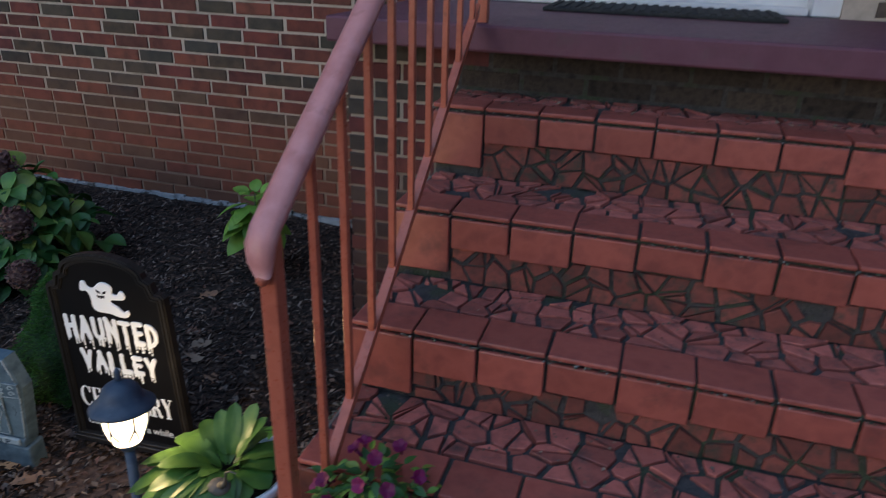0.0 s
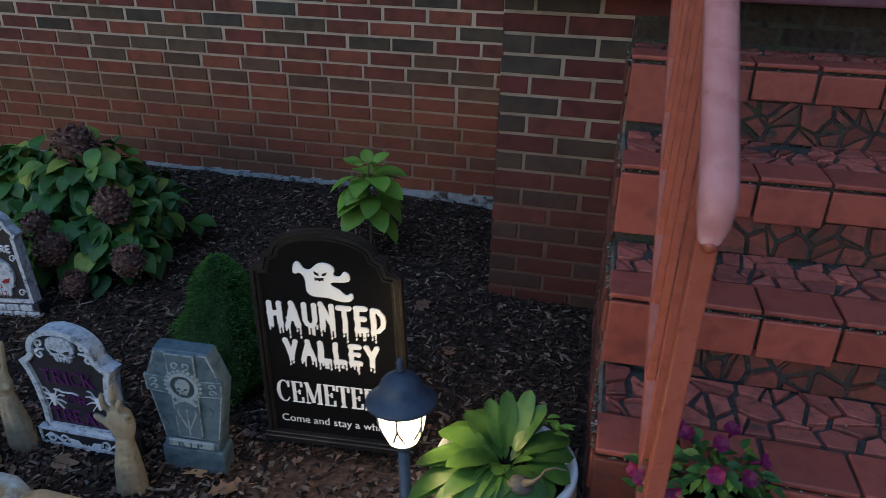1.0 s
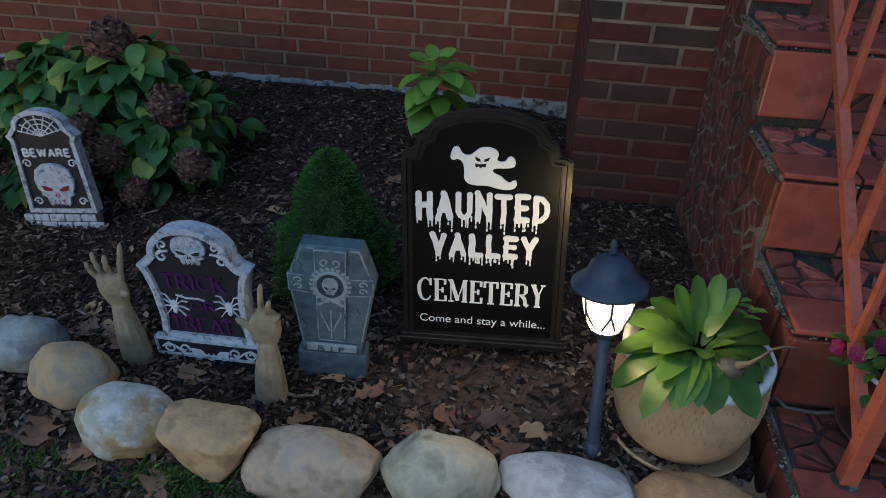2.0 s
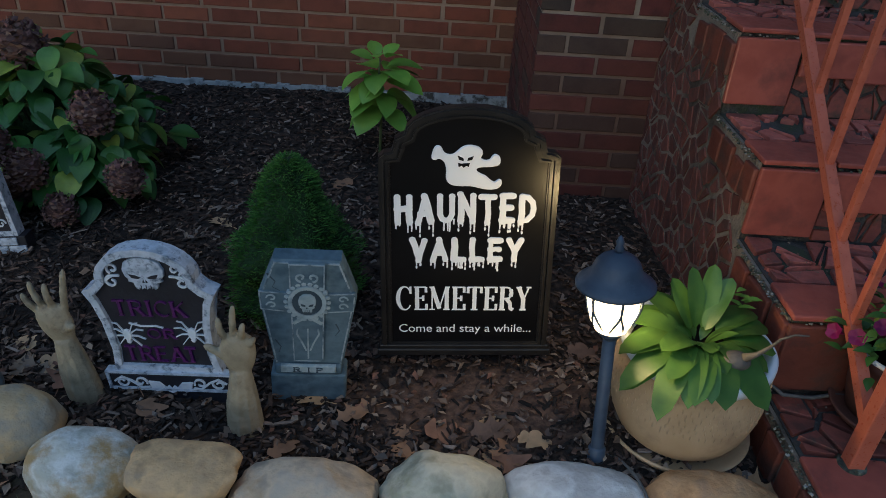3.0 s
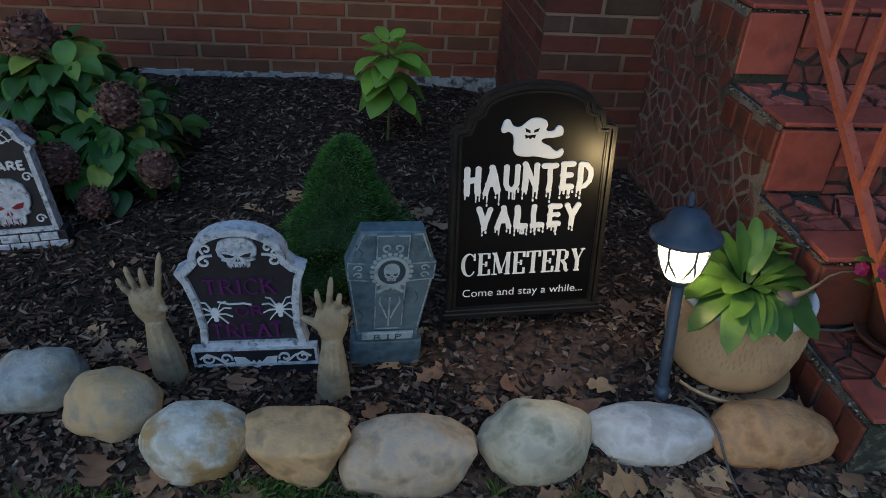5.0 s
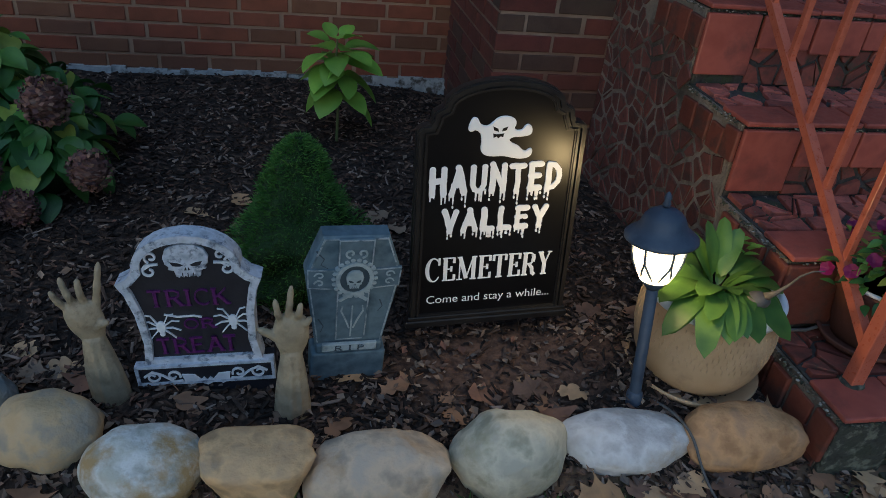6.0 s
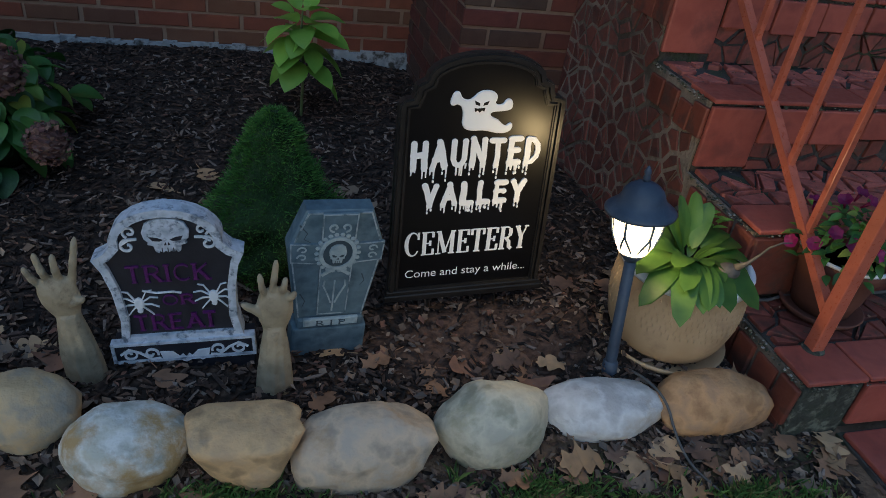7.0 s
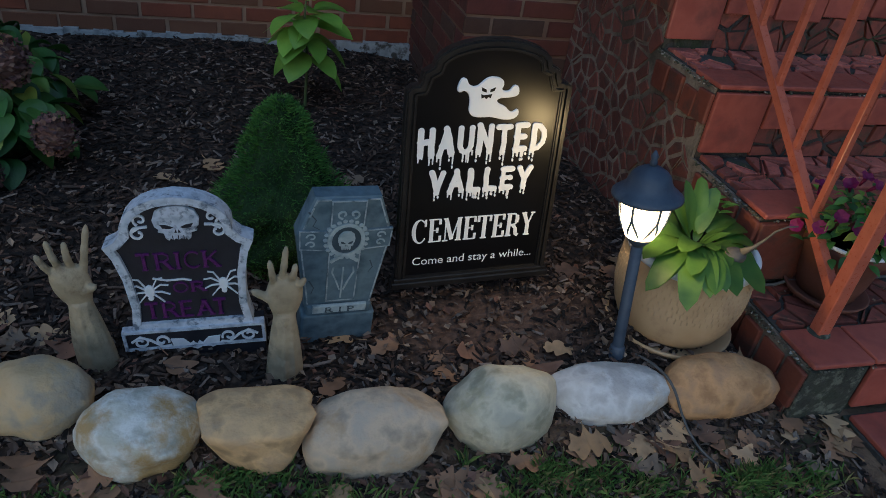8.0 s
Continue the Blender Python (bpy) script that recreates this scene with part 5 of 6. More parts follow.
# woven relief: shallow upright dashes in staggered rows below the rim
g = Geo()
for row in range(6):
    z = .112 + row * .0145
    rr = float(np.interp(z, [p[1] for p in belly[2:8]], [p[0] for p in belly[2:8]])) - .0006
    for k in range(64):
        a = 2 * math.pi * (k + .5 * (row % 2) + U(-.15, .15)) / 64
        h = .0075 * U(.6, 1.1)
        g.tube([(rr * math.cos(a), rr * math.sin(a), z - h), ((rr + .0006) * math.cos(a), (rr + .0006) * math.sin(a), z), (rr * math.cos(a), rr * math.sin(a), z + h)], [.0008, .0016, .0008], 5)
part("woven_band", g, M_POT, pot, "shallow raised woven band", True)
part("saucer", Geo().lathe([(.05, .0), (.124, .0), (.140, .006), (.149, .022), (.145, .024), (.131, .010), (.05, .008)], 44), M_POT, pot, "tan saucer", True)
part("liner_rim", Geo().lathe([(.130, .18), (.134, .205), (.143, .206), (.145, .214), (.145, .226), (.141, .230), (.130, .227), (.124, .20)], 44), M_POTRIM, pot, "white plastic liner rim", True)
part("soil", Geo().lathe([(.001, .198), (.07, .204), (.126, .200)], 36), M_POTSOIL, pot, "dark potting soil", True)

plant = thing("potted_plant", pose(PC[0], PC[1], 0.236), "broad green leaves of a plant growing in the tan pot", "plant")
# heading in degrees, start radius, rise, length, width, curl
FOLIAGE = [(212, .035, .62, .175, .062, .95), (230, .035, .66, .185, .064, .98), (247, .03, .68, .165, .052, .85), (262, .03, .62, .145, .046, .8), (222, .05, .50, .15, .056, 1.0), (198, .03, .8, .165, .058, .75),
           (278, .035, .80, .19, .072, 1.05), (292, .04, .76, .185, .080, 1.1), (275, .02, .9, .15, .05, .7), (345, .03, .70, .160, .080, .75), (8, .02, .75, .16, .074, .6), (322, .03, .85, .14, .066, .95), (28, .03, .70, .155, .07, .5),
           (100, .01, 2.4, .175, .046, .15), (72, .015, 2.0, .185, .046, .15), (48, .01, 1.5, .17, .045, .2), (128, .01, 1.7, .155, .046, .2), (150, .02, 1.1, .16, .056, .4),
           (175, .03, .85, .165, .06, .65), (160, .03, .7, .155, .06, .55), (188, .035, .62, .155, .06, .85), (100, .03, .7, .15, .06, .45), (65, .03, .65, .15, .062, .4), (130, .03, .8, .15, .06, .5),
           (204, .05, .9, .13, .056, .8), (238, .05, .85, .125, .052, .75), (222, .02, 1.1, .14, .054, .6), (255, .045, .8, .14, .056, .9), (295, .02, 1.0, .14, .06, .7), (182, .02, 1.1, .14, .056, .6), (306, .03, .9, .14, .07, 1.0), (268, .015, 1.15, .11, .044, .5)]
for a, r0, up, ln, wd, curl in FOLIAGE:
    ln, r0, up = ln * (.70 if up > 1.2 else .80 if 190 < a < 266 else .54 if 266 < a < 352 else .62), r0 + .012, up + .14
    a = radians(a + U(-4, 4))
    part("leaf", leaf_geo(ln, wd * .86, curl, .16, 14, .56, .36, .035).mesh("leaf", M_HOSTA, True), None, plant).matrix_local = aimed((r0 * math.cos(a), r0 * math.sin(a), .046), (math.cos(a), math.sin(a), up + U(-.05, .05)), U(-14, 14))
small_leaf = leaf_geo(.075, .024, .3, .25, 8, .5, .7, .02).mesh("leaf", M_HOSTA, True)
for k in range(8):
    a = 2.4 * k
    piece("leaf", small_leaf, plant, aimed((.012 * math.cos(a), .012 * math.sin(a), .026), (math.cos(a), math.sin(a), U(1.0, 2.6)), U(-20, 20)))
piece_leaf = leaf_geo(.035, .014, .3, .2, 5).mesh("leaf", M_SPRIG, True)
for k in range(14):
    a = U(0, 6.28)
    piece("leaf", piece_leaf, plant, aimed((.095 + U(-.012, .012), .065 + U(-.012, .012), .03 + k * .006), (math.cos(a), math.sin(a), .5), 0))

g = Geo()
g.tube([(0, 0, -.07), (0, 0, -.03)], [.006, .010], 12)
g.ball((0, 0, 0), .027, .022, .017, None, 3)
g.tube([(.010, -.006, .012), (.026, -.014, .028), (.038, -.024, .054), (.046, -.032, .078), (.062, -.040, .094), (.082, -.046, .098)], [.009, .0045, .0028, .0024, .002, .0012], 10)
solo("watering_bulb", g, M_BULB, pose(-0.538, 1.432, 0.292), "aged clay watering bulb with thin bent neck in the pot", "watering bulb", smooth=True)

# ---- petunias in a terracotta pot on the lowest step ----
pet = thing("petunia_pot", pose(-0.195, 1.478, 0.139), "terracotta pot of magenta petunias on the lowest stair step", "flower pot")
part("pot", Geo().lathe([(.062, .012), (.066, .012), (.078, .06), (.088, .125), (.092, .128), (.098, .130), (.100, .158), (.094, .160), (.088, .150), (.086, .13)], 36), M_TERRA, pet, "reddish terracotta pot", True)
part("rim", Geo().tube([(.099 * math.cos(2 * math.pi * k / 40), .099 * math.sin(2 * math.pi * k / 40), .161) for k in range(41)], .0048, 10), M_POTRIM, pet, "thin white rim", True)
part("saucer", Geo().lathe([(.03, .0), (.085, .0), (.098, .018), (.094, .020), (.082, .010), (.03, .010)], 36), M_TERRA, pet, "", True)
part("soil", Geo().lathe([(.001, .142), (.086, .142)], 30), M_POTSOIL, pet)
PL = [leaf_geo(.036, .018, .4, .2, 5).mesh("leaf", M_HYD, True), leaf_geo(.028, .015, .3, .3, 5).mesh("leaf", M_SPRIG, True)]
for k in range(230):
    a, e, r = U(0, 6.283), U(-.25, 1.45), U(.45, 1)
    q = Vector((.135 * r * math.cos(a) * math.cos(e), .125 * r * math.sin(a) * math.cos(e), .165 + .105 * r * math.sin(e)))
    piece("leaf", PL[0] if U(0, 1) < .75 else PL[1], pet, aimed(q, (math.cos(a) + U(-.6, .6), math.sin(a) + U(-.6, .6), U(-.4, .7)), U(-30, 30)))
g = Geo()
vs = [(0, 0, -.006)]
for k in range(20):
    a = 2 * math.pi * k / 20
    r = .0165 * (1 - .13 * abs(math.cos(2.5 * a)) ** 4)
    vs += [(r * .45 * math.cos(a), r * .45 * math.sin(a), .001), (r * math.cos(a), r * math.sin(a), .004 + .0025 * math.sin(5 * a))]
g.add(vs, [(0, 1 + 2 * k, 1 + 2 * ((k + 1) % 20)) for k in range(20)] + [(1 + 2 * k, 2 + 2 * k, 2 + 2 * ((k + 1) % 20), 1 + 2 * ((k + 1) % 20)) for k in range(20)])
g.tube([(0, 0, -.005), (0, 0, -.028)], [.005, .0022], 8)
fl = g.mesh("flower", M_PETAL, True)
for x, y, z in ((-.054, .02, .285), (-.10, -.035, .235), (-.125, -.02, .20), (-.075, -.07, .225), (.0, .0, .29), (.045, -.05, .265), (.03, .06, .28), (-.135, .03, .175), (.085, .02, .25), (-.03, -.095, .215), (.06, -.10, .20), (-.06, .085, .25), (.115, -.05, .20), (-.01, -.06, .27)):
    d = Vector((x, y - .05, .12 + U(-.05, .05))) + Vector((U(-.06, .06), U(-.06, .0), 0))
    piece("flower", fl, pet, Matrix.Translation((x, y, z)) @ d.to_track_quat("Z", "Y").to_matrix().to_4x4())

# ---- cables ----
pts = [(-0.74, 1.43, .045), (-0.712, 1.415, .05), (-0.690, 1.365, .062), (-0.674, 1.305, .058), (-0.660, 1.256, .0), (-0.654, 1.196, -.018), (-0.628, 1.142, -.022), (-0.60, 1.08, -.028)]
solo("cable", Geo().tube(smooth_line(pts, 2, False), .0030, 8), M_CABLE, Matrix(), "thin dark cable running from the lamp across the edging", "cable", smooth=True)
pts = [(-0.47, 1.63, .05), (-0.43, 1.60, .16), (-0.38, 1.505, .152), (-0.32, 1.505, .148), (-0.27, 1.52, .146), (-.15, 1.513, .146), (.1, 1.518, .146)]
solo("cable", Geo().tube(pts, .004, 8), M_CABLE, Matrix(), "grey cable lying along the back of the lowest step", "cable", smooth=True)


# ---- fallen oak leaves ----
def oak_leaf(length, lobes, seed):
    r = random.Random(seed)
    L, R = [], []
    n = 36
    for i in range(n + 1):
        u = i / n
        env = math.sin(math.pi * min(1, .06 + u * .94) ** .8) ** .7 * .36
        for side_, s in ((L, -1), (R, 1)):
            swing = u * lobes + .3 + .10 * math.sin(seed + 5 * u) + s * .11 * math.sin(seed * 2.1)
            lob = .40 + .60 * (.5 - .5 * math.cos(2 * math.pi * swing)) ** .7
            w = env * lob * (1 + s * .14 * math.sin(u * 7 + seed))
            side_.append((s * w * length, (u * .9 + w * .55) * length))
    vs, fs = [], []
    c1, c2, tw = r.uniform(.1, .5), r.uniform(-.25, .4), r.uniform(-.4, .4)
    for (lx, ly), (rx, ry) in zip(L, R):
        u = min(1, ly / length)
        zc = -c2 * length * (u - .5) ** 2 + .004
        for x in (lx, lx * .5, 0, rx * .5, rx):
            k = x / length
            vs.append((x, ly - length / 2, zc + c1 * length * k * k * 2 + tw * k * (u - .5) * length * .6))
    for i in range(n):
        for j in range(4):
            a = i * 5 + j
            fs.append((a, a + 1, a + 6, a + 5))
    g = Geo().add(vs, fs)
    lo = min(v[2] for v in g.v)
    g.v = [(x, y, z - lo) for x, y, z in g.v]
    g.tube([(0, -length / 2 - .025, .004), (0, -length / 2, .003 - lo)], .0011, 5)
    return g.mesh("fallen_leaf", M_LEAFDRY, True)


OAK = [oak_leaf(.085, 3, 1), oak_leaf(.10, 3, 2), oak_leaf(.075, 3, 3), oak_leaf(.095, 3, 4), oak_leaf(.115, 3, 5)]
LEAVES = [(-1.345, 1.575, 0, 70), (-1.242, 1.535, 1, 120), (-0.955, 1.515, 2, 20), (-0.935, 1.43, 1, 150), (-0.905, 1.225, 3, 10), (-0.775, 1.215, 0, 80), (-0.70, 1.205, 4, 200),
          (-1.165, 1.160, 4, 100), (-1.11, 1.175, 1, 30), (-1.784, 1.255, 3, 60), (-0.555, 1.165, 0, 240), (-0.325, 1.190, 4, 10), (-0.405, 1.215, 2, 300), (-0.345, 1.16, 1, 130),
          (-1.133, 1.480, 2, 45), (-1.66, 1.505, 0, 220), (-1.93, 1.635, 3, 100), (-1.88, 1.60, 1, 10), (-1.27, 1.19, 2, 330), (-0.615, 1.235, 3, 190), (-0.87, 1.46, 0, 75), (-1.74, 1.60, 2, 140),
          (-0.455, 1.375, 4, 60), (-0.95, 1.165, 0, 60), (-0.49, 1.11, 3, 20), (-2.02, 1.70, 2, 250), (-1.52, 2.45, 1, 30), (-1.30, 2.35, 2, 80), (-1.0, 2.5, 0, 160), (-1.62, 2.38, 3, 210), (-0.85, 2.25, 2, 20),
          (-0.68, 1.13, 1, 300), (-1.05, 1.50, 3, 280), (-1.38, 1.18, 0, 170), (-0.24, 1.09, 2, 70), (-1.60, 1.23, 1, 15), (-0.62, 1.71, 3, 30), (-0.73, 1.75, 0, 90), (-0.56, 1.80, 2, 10),
          (-1.141, 1.195, 4, 260), (-1.19, 1.185, 3, 40), (-1.10, 1.175, 0, 10), (-0.883, 1.235, 4, 95), (-0.69, 1.235, 3, 130), (-0.73, 1.205, 1, 200), (-0.522, 1.194, 3, 75), (-0.396, 1.228, 0, 100),
          (-0.30, 1.215, 4, 170), (-0.285, 1.185, 3, 300), (-0.60, 1.20, 2, 20), (-0.77, 1.17, 0, 250), (-1.90, 1.305, 4, 15), (-0.95, 1.50, 4, 100), (-0.94, 1.425, 3, 160), (-0.915, 1.405, 1, 210), (-1.13, 1.44, 2, 60),
          (-0.36, 1.47, 4, 120), (-1.37, 1.435, 0, 330), (-1.975, 1.62, 1, 70), (-1.78, 1.275, 4, 120), (-1.18, 2.2, 1, 40), (-1.22, 2.28, 3, 120), (-1.05, 2.1, 2, 10), (-1.75, 2.3, 0, 65), (-1.42, 2.62, 3, 140), (-0.48, 1.15, 2, 200), (-0.80, 1.245, 2, 320), (-1.02, 1.215, 1, 90), (-0.42, 1.12, 1, 20)]
for x, y, k, a in LEAVES:
    z = max(ground_z(x + dx, y + dy) for dx in (-.03, 0, .03) for dy in (-.03, 0, .03)) + .004
    ob = new("fallen_leaf", OAK[k])
    ob.matrix_world = pose(x, y, z, U(-10, 10), U(-10, 10), a)
    tagged(ob, ("dry lobed tan oak leaf lying on the mulch", "dry lobed brown oak leaf lying on bare earth")[y < 1.27], "fallen leaf", "fallen oak leaves")
ob = new("fallen_leaf", OAK[2])
ob.matrix_world = pose(0.95, 1.70, .332, 4, 3, 100)
tagged(ob, "dry tan oak leaf lying on a stair tread", "fallen leaf", "fallen oak leaves")

# ---- mulch, litter, grass ----
g = Geo()


def chip(x, y, ln, w, t):
    z = ground_z(x, y) + U(.0, .010)
    m = pose(x, y, z, U(-28, 28), U(-28, 28), U(0, 360))
    a, b, c = U(.5, 1), U(.5, 1), U(-.3, .3) * w
    vs = [(-ln / 2, -w / 2 * a, 0), (ln / 2, -w / 2 + c, 0), (ln / 2 * b, w / 2, 0), (-ln / 2 * a, w / 2 + c, 0)]
    g.add(vs + [(p[0] * .92, p[1] * .85, t) for p in vs], [(0, 1, 5, 4), (1, 2, 6, 5), (2, 3, 7, 6), (3, 0, 4, 7), (4, 5, 6, 7)], m)


for k in range(30000):
    x, y = U(-3.9, -.42), 1.36 + 2.1 * U(0, 1) ** 1.35
    if x > -.80 and y > 2.69:
        continue
    if ((x + .98) / .26) ** 2 + ((y - 1.59) / .11) ** 2 < 1 and U(0, 1) < .8:
        continue
    chip(x, y, U(.010, .034) if k % 9 else U(.03, .06), U(.003, .010), U(.002, .005))
for k in range(4200):
    chip(U(-2.2, -.3), U(.95, 1.34), U(.01, .03), U(.003, .009), U(.0015, .004))
solo("mulch", g, M_CHIP, Matrix(), "shredded dark brown bark mulch covering the bed", "mulch", kind="stuff")
g = Geo()
for k in range(5600):
    x = U(-2.3, -.3)
    y = (U(.95, 1.36) if k % 2 else U(1.2, 1.75)) if k % 5 > 1 else 1.6 + 1.7 * U(0, 1) ** 1.5
    if x > -.42 and y > 1.22:
        continue
    if y > 1.6:
        x = U(-3.6, -.45) if y < 2.68 else U(-3.6, -.83)
    s = U(.004, .015)
    m = pose(x, y, ground_z(x, y) + U(.006, .016), U(-30, 30), U(-30, 30), U(0, 360))
    q = U(.3, .8)
    g.add([(-s, 0, 0), (-s * .2, -s * q, s * .25), (s, -s * .1, 0), (s * .3, s * q, s * .2)], [(0, 1, 2), (0, 2, 3)], m)
solo("leaf_litter", g, M_LITTER, Matrix(), "crumbled dry leaf litter over mulch and earth", "leaf litter", kind="stuff")
g = Geo()
TUFTS = [(-1.50, 1.215, .10, .05), (-1.40, 1.185, .10, .05), (-1.60, 1.235, .08, .03), (-1.03, 1.165, .09, .05), (-0.95, 1.13, .10, .06), (-0.60, 1.09, .10, .05), (-1.88, 1.26, .10, .05), (-2.1, 1.3, .2, .08), (-1.2, 1.08, .35, .10), (-.7, .95, .5, .15), (-1.8, 1.1, .4, .12), (-1.138, 1.235, .014, .012), (-0.90, 1.165, .07, .035), (-0.98, 1.19, .06, .03), (-0.59, 1.105, .05, .025), (-0.55, 1.12, .05, .02), (-0.45, 1.09, .07, .03), (-0.80, 1.125, .09, .03), (-1.56, 1.25, .08, .02)]
for tx, ty, rx, ry in TUFTS:
    for k in range(int(230 if rx < .2 else 320) if rx > .02 else 16):
        x, y = tx + RND.gauss(0, rx * .55), ty + RND.gauss(0, ry * .6)
        if y > 1.27 or x > -.3:
            continue
        h, w, a = U(.010, .034) * (1.4 if rx < .02 else 1), U(.0012, .0028), U(0, 6.283)
        dx, dy = math.cos(a), math.sin(a)
        ln = U(.3, 1.1) * h
        z = ground_z(x, y) - .002
        g.add([(x - dy * w, y + dx * w, z), (x + dy * w, y - dx * w, z), (x + dx * ln * .5 + dy * w * .7, y + dy * ln * .5 - dx * w * .7, z + h * .75), (x + dx * ln, y + dy * ln, z + h), (x + dx * ln * .5 - dy * w * .7, y + dy * ln * .5 + dx * w * .7, z + h * .75)], [(0, 1, 2, 3, 4)])
solo("grass", g, M_GRASS, Matrix(), "sparse short lawn grass before the edging stones", "grass", kind="stuff")


# ---- pieces: bricks, tiles, broken tile ----
def brick_mesh(length, name="brick"):
    c, h = 0.0025, COURSE - JOINT
    vs = [(0, 0.012, 0), (length, 0.012, 0), (length, 0.012, h), (0, 0.012, h), (0, c, 0), (length, c, 0), (length, c, h), (0, c, h),
          (c, 0, c), (length - c, 0, c), (length - c, 0, h - c), (c, 0, h - c)]
    fs = [(0, 4, 5, 1)[::-1], (1, 5, 6, 2)[::-1], (2, 6, 7, 3)[::-1], (3, 7, 4, 0)[::-1], (4, 8, 9, 5)[::-1], (5, 9, 10, 6)[::-1], (6, 10, 11, 7)[::-1], (7, 11, 8, 4)[::-1], (8, 9, 10, 11)]
    return Geo().add(vs, fs)


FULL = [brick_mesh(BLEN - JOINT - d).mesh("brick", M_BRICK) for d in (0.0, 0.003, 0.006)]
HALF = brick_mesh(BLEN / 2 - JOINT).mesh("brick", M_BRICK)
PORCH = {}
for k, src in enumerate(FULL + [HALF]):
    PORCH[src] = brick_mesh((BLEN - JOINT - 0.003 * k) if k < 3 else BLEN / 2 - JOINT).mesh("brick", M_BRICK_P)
DIRTY_SHADED = brick_mesh(BLEN - JOINT).mesh("brick", M_BRICK_D)
LAP = [0.0, 0.10, 0.035, 0.135, 0.07]
rest = Geo()
near = 0
for k in range(43):
    z = 0.054 + k * COURSE
    x = -0.60 - LAP[k % 5] * (0 if k % 2 else 1) - (BLEN / 2 if k % 2 else 0)
    if k * COURSE + 0.05 > 1.02:
        x = -0.73
    first = True
    while x > -6.9:
        m = pose(x - BLEN + JOINT + U(-.0015, .0015), FACE + U(-.0012, .0018), z + U(-.001, .001), 0, U(-.25, .25), 0)
        if x > -3.75 and k < 20 and near < 300:
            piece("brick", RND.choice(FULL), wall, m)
            near += 1
        else:
            src = FULL[0]
            rest.add([v.co for v in src.vertices], [list(p.vertices) for p in src.polygons], m)
        x -= BLEN
for k in range(17, 43):
    x = 0.85 + (BLEN / 2 if k % 2 else 0)
    while x < 3.0:
        rest.add([v.co for v in FULL[0].vertices], [list(p.vertices) for p in FULL[0].polygons], pose(x, FACE, 0.054 + k * COURSE))
        x += BLEN
tagged(part("brick", rest, M_BRICK_I, wall), kind="stuff")

for k in range(17):
    z = -0.0375 + k * COURSE
    x = -0.80 if k % 2 else -0.80 - BLEN / 2
    while x < 1.5:
        me, x0 = RND.choice(FULL), x
        if x < -0.80:
            me, x0 = HALF, -0.80
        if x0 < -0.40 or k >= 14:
            piece("brick", DIRTY_SHADED if x0 > -0.40 else PORCH[me], porch, pose(x0, 2.70 + U(-.001, .0015), z, 0, U(-.25, .25), 0))
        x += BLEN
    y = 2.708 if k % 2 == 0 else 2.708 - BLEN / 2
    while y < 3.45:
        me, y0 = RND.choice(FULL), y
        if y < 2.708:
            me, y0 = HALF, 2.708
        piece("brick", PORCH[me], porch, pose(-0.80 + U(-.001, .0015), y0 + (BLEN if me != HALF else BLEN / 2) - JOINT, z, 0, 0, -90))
        y += BLEN


def cells(x0, y0, x1, y1, size, seed, aspect=1.0, crack=0.0):
    """Irregular polygons that fill a rectangle, by clipping against neighbours; crack is the share broken once more across."""
    r = random.Random(seed)
    nx, ny = max(1, round((x1 - x0) / size)), max(1, round((y1 - y0) / (size * aspect)))
    sx, sy = (x1 - x0) / nx, (y1 - y0) / ny
    pts = {(i, j): (x0 + (i + .5 + r.uniform(-.46, .46)) * sx, y0 + (j + .5 + r.uniform(-.42, .42)) * sy) for i in range(nx) for j in range(ny)}
    out = []
    for (i, j), p in pts.items():
        poly = [(x0, y0), (x1, y0), (x1, y1), (x0, y1)]
        for di in range(-2, 3):
            for dj in range(-2, 3):
                q = pts.get((i + di, j + dj))
                if q is None or (di == 0 and dj == 0):
                    continue
                mx, my, dx, dy = (p[0] + q[0]) / 2, (p[1] + q[1]) / 2, q[0] - p[0], q[1] - p[1]
                res = []
                for a, b in zip(poly, poly[1:] + poly[:1]):
                    sa, sb = (a[0] - mx) * dx + (a[1] - my) * dy, (b[0] - mx) * dx + (b[1] - my) * dy
                    if sa <= 0:
                        res.append(a)
                    if (sa < 0) != (sb < 0):
                        t = sa / (sa - sb)
                        res.append((a[0] + t * (b[0] - a[0]), a[1] + t * (b[1] - a[1])))
                poly = res
                if len(poly) < 3:
                    break
            if len(poly) < 3:
                break
        if len(poly) >= 3:
            clean = [a for a, b in zip(poly, poly[1:] + poly[:1]) if (a[0] - b[0]) ** 2 + (a[1] - b[1]) ** 2 > 9e-6]
            n = len(clean)
            if n >= 4 and r.random() < crack:
                a = r.randrange(n)
                b = (a + n // 2) % n
                a, b = min(a, b), max(a, b)
                out += [clean[a:b + 1], clean[b:] + clean[:a + 1]]
            elif n >= 3:
                out.append(clean)
    return out


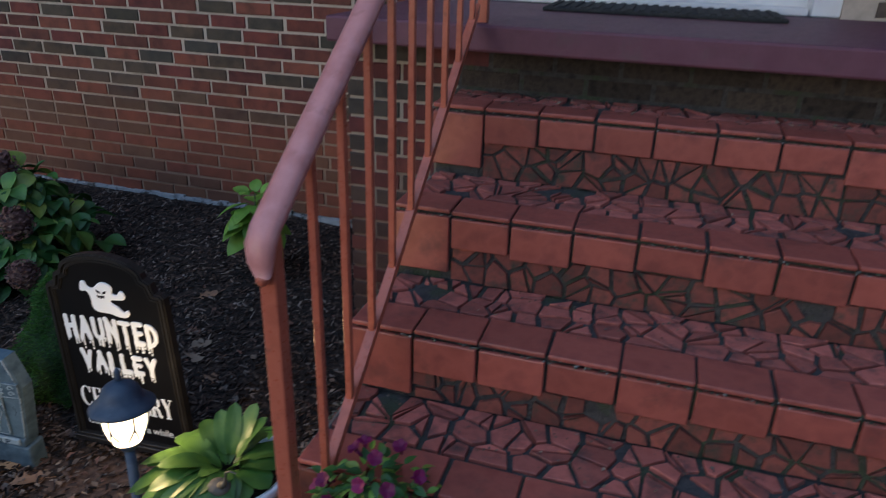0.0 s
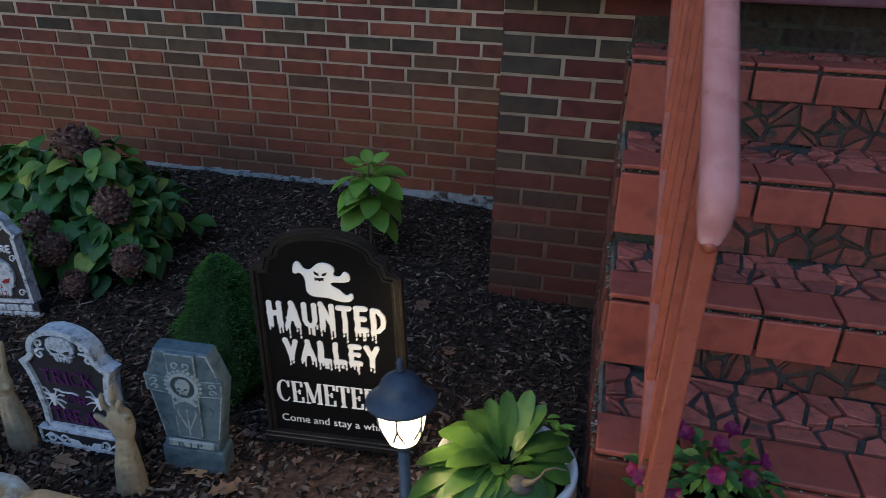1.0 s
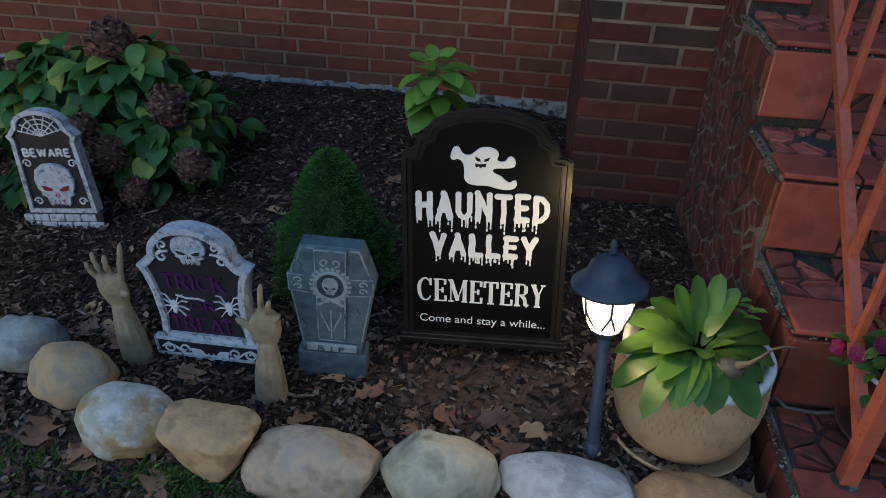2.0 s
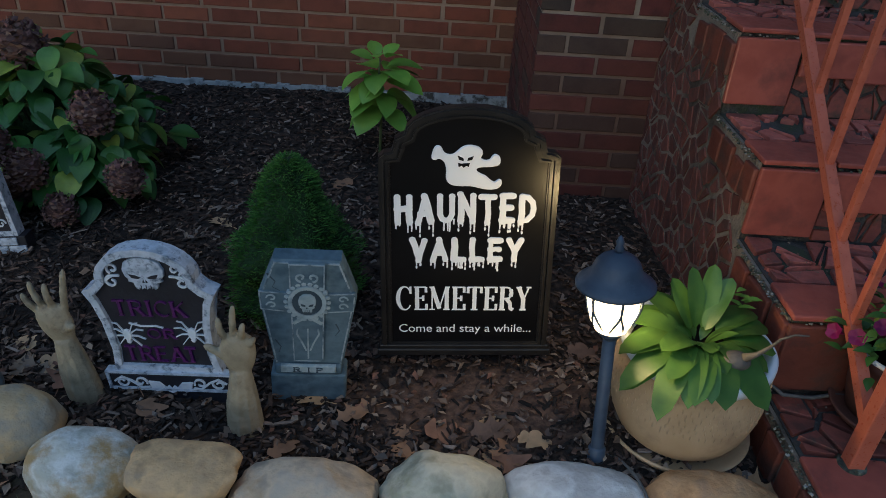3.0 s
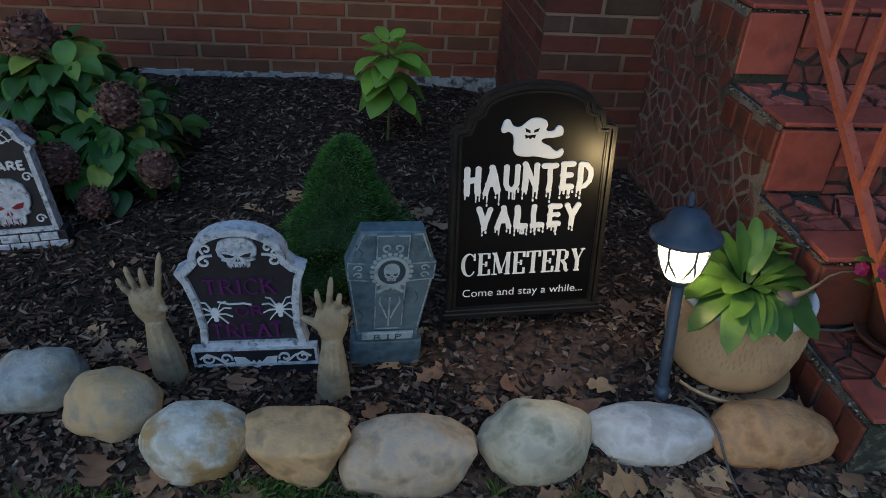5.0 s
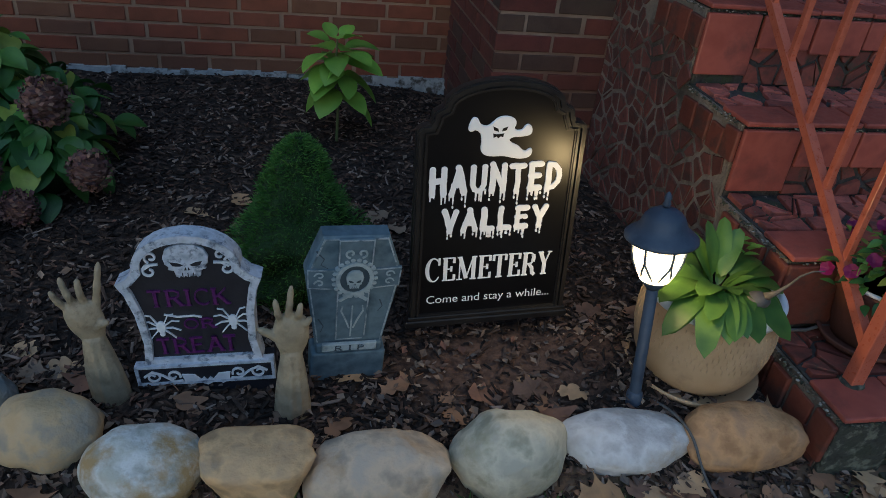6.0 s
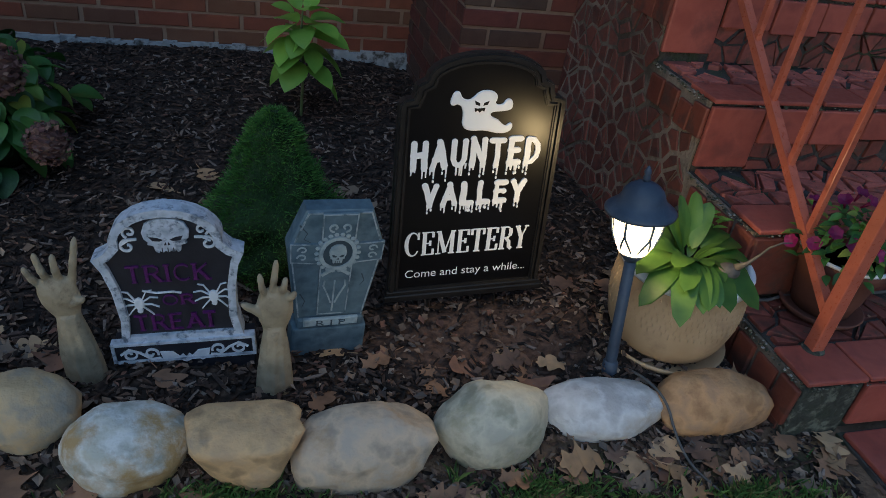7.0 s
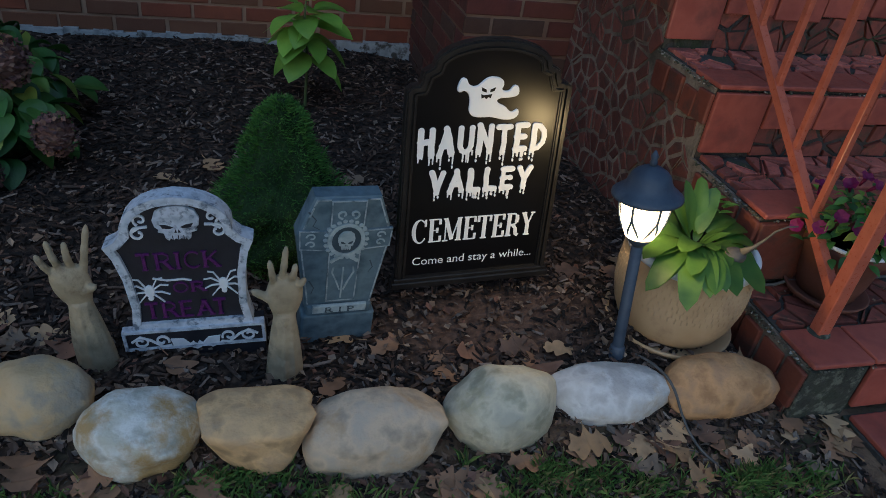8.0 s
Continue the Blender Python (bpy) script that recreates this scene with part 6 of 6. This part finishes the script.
def fragment(poly, joint, thick, material):
    """A flat broken piece centred on its own origin, lying in x, y and rising by thick."""
    cx, cy = sum(p[0] for p in poly) / len(poly), sum(p[1] for p in poly) / len(poly)
    r = max(math.hypot(p[0] - cx, p[1] - cy) for p in poly)
    k = max(0.5, 1 - joint / r)
    base = [((p[0] - cx) * k, (p[1] - cy) * k) for p in poly]
    inner = [(x - cx, y - cy) for x, y in shrink(poly, joint)]
    if all(math.hypot(*q) < math.hypot(p[0] - cx, p[1] - cy) and q[0] * (p[0] - cx) + q[1] * (p[1] - cy) > 0 for p, q in zip(poly, inner)):
        base = inner
    n = len(base)
    vs = [(x, y, 0) for x, y in base] + [(x, y, thick - .0015) for x, y in base] + [(x * .95, y * .95, thick) for x, y in base]
    fs = [(i, (i + 1) % n, n + (i + 1) % n, n + i) for i in range(n)] + [(n + i, n + (i + 1) % n, 2 * n + (i + 1) % n, 2 * n + i) for i in range(n)]
    fs.append(tuple(2 * n + i for i in range(n)))
    return (cx, cy), Geo().add(vs, fs).mesh("tile_piece", material)


def tile_mesh(w, d, t, c=0.004, name="tile", material=None):
    return Geo().box(0, 0, 0, w, d, t, c).mesh(name, material or M_TILE)


TW = 0.158
TOPS = [tile_mesh(TW - d, 0.118, 0.013, 0.004) for d in (0.001, 0.003, 0.006)]
FRONTS = {h: tile_mesh(TW - 0.003, 0.014, h, 0.004) for h in (0.07, 0.078, 0.086, 0.094, 0.118, 0.162)}
# darker tile whose colour carries the shade of the pots beside it
SHADED_TILE = tile_mesh(TW - 0.003, 0.014, 0.162, 0.004, "tile", M_TILE_W)
for i, step in enumerate(stair_steps):
    y, z = STEPS[i]
    y1 = STEPS[i + 1][0] + 0.01 if i < 4 else 2.70
    x, k = XL, 0
    while x < XR - 0.1:
        piece("tile", RND.choice(TOPS), step, pose(x + .003, y - 0.002 + U(-.002, .002), z - 0.013 + U(-.0015, .0015), U(-.6, .6), U(-.6, .6), U(-.6, .6)))
        if i > 0 or x > -0.27:
            h = 0.162 if k == 0 and i > 0 else RND.choice((0.07, 0.078, 0.086, 0.078, 0.094))
            if i == 0:
                h = 0.118
            # first two tiles of the second step are painted dark for the pots' shade
            piece("tile", SHADED_TILE if i == 1 and k < 2 else FRONTS[h], step, pose(x + .004, y - 0.004 + U(-.002, .003), z - 0.022 - (0.162 if i == 1 and k < 2 else h), U(-.8, .8), U(-.8, .8), 0))
        x += TW + 0.004
        k += 1
    # broken pieces on the tread
    for poly in cells(XL + 0.012, y + 0.122, XR, y1 - 0.004, 0.072, 30 + i, 0.84, 0.55):
        if U(0, 1) < 0.05:
            continue
        # lowest tread gets the dark pieces in place of the petunias' shade
        (cx, cy), me = fragment(poly, U(.0035, .0095), U(.008, .013), M_FRAG if i else M_FRAG_R)
        piece("tile_piece", me, step, pose(cx, cy, z - 0.0135, U(-2.5, 2.5), U(-2.5, 2.5), 0))
    # and low on the riser
    if i > 0:
        zb = STEPS[i - 1][1] - 0.01
        for poly in cells(XL + 0.16, zb, XR, z - 0.098, 0.062, 60 + i, 0.8, 0.4):
            if U(0, 1) < 0.04:
                continue
            (cx, cz), me = fragment(poly, U(.003, .008), U(.004, .012), M_FRAG_R)
            piece("tile_piece", me, step, pose(cx, y + 0.0145, cz, 90 + U(-3, 3), U(-3, 3), 0))
    # larger tiles along the stepped side edge
    ty = y + 0.004
    hs = 0.088 if i else 0.10
    while ty < y1 - 0.06:
        w = min(RND.choice((0.066, 0.075, 0.09, 0.11)), y1 - ty - 0.006)
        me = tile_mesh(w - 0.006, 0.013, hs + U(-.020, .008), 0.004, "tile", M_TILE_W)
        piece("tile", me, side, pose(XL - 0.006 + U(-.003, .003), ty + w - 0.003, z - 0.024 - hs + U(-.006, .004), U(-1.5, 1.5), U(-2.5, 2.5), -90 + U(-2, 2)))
        ty += w + 0.003


def side_top(y):
    z = -1
    for sy, sz in STEPS:
        if y > sy + 0.02:
            z = sz
    return z - 0.112


for poly in cells(1.26, -0.08, 2.70, 0.82, 0.046, 91, 1.45, 0.3):
    cy, cz = sum(p[0] for p in poly) / len(poly), sum(p[1] for p in poly) / len(poly)
    if cz > side_top(cy) + 0.004:
        continue
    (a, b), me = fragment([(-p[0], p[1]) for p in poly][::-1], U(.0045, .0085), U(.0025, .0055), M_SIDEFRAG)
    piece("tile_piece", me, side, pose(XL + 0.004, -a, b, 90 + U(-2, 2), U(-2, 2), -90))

pw = tile_mesh(0.292, 0.292, 0.014, 0.004)
for i in range(6):
    for j in range(8):
        piece("tile", pw, walkway, pose(-0.25 + i * 0.305, 0.935 - j * 0.305, -0.0225 + U(-.002, .001), U(-.5, .5), U(-.5, .5), 0))

# crumbs of mortar, leaf and grit gathered on the treads
g = Geo()
for i, (y, z) in enumerate(STEPS):
    y1 = STEPS[i + 1][0] if i < 4 else 2.69
    for k in range(260 if i == 4 else 150):
        q = U(0, 1) ** (.45 if i < 4 else .8)
        x, yy, s = U(XL + .03, 1.3), y + .06 + (y1 - y - .07) * q, U(.002, .0065) * (1.5 if i == 4 else 1)
        m = pose(x, yy, z + U(.0005, .003), U(-25, 25), U(-25, 25), U(0, 360))
        g.add([(-s, 0, 0), (-s * .2, -s * U(.3, .8), s * .3), (s, -s * .1, 0), (s * .3, s * U(.3, .8), s * .2)], [(0, 1, 2), (0, 2, 3)], m)
solo("stair_debris", g, M_LITTER, Matrix(), "dry crumbs and leaf bits scattered on the stair treads", "debris", kind="stuff")

# pale mortar grit and lichen in the open joints of the step edges
g = Geo()
for i, (y, z) in enumerate(STEPS):
    y1 = STEPS[i + 1][0] if i < 4 else 2.69
    for k in range(230):
        sz = U(.0015, .0042)
        if k % 3:
            p = (U(XL, 1.3), y - .003 + U(-.001, .004), z - .0175 + U(-.004, .004))
        else:
            p = (XL - .004 + U(-.003, .006), U(y + .01, y1), z - .017 + U(-.006, .006))
        g.ball(p, sz * U(.7, 1.4), sz * U(.6, 1.2), sz * U(.4, .9), None, 1)
solo("joint_grit", g, M_GRIT, Matrix(), "pale crumbled mortar and lichen in the joints of the step edges", "mortar", kind="stuff")
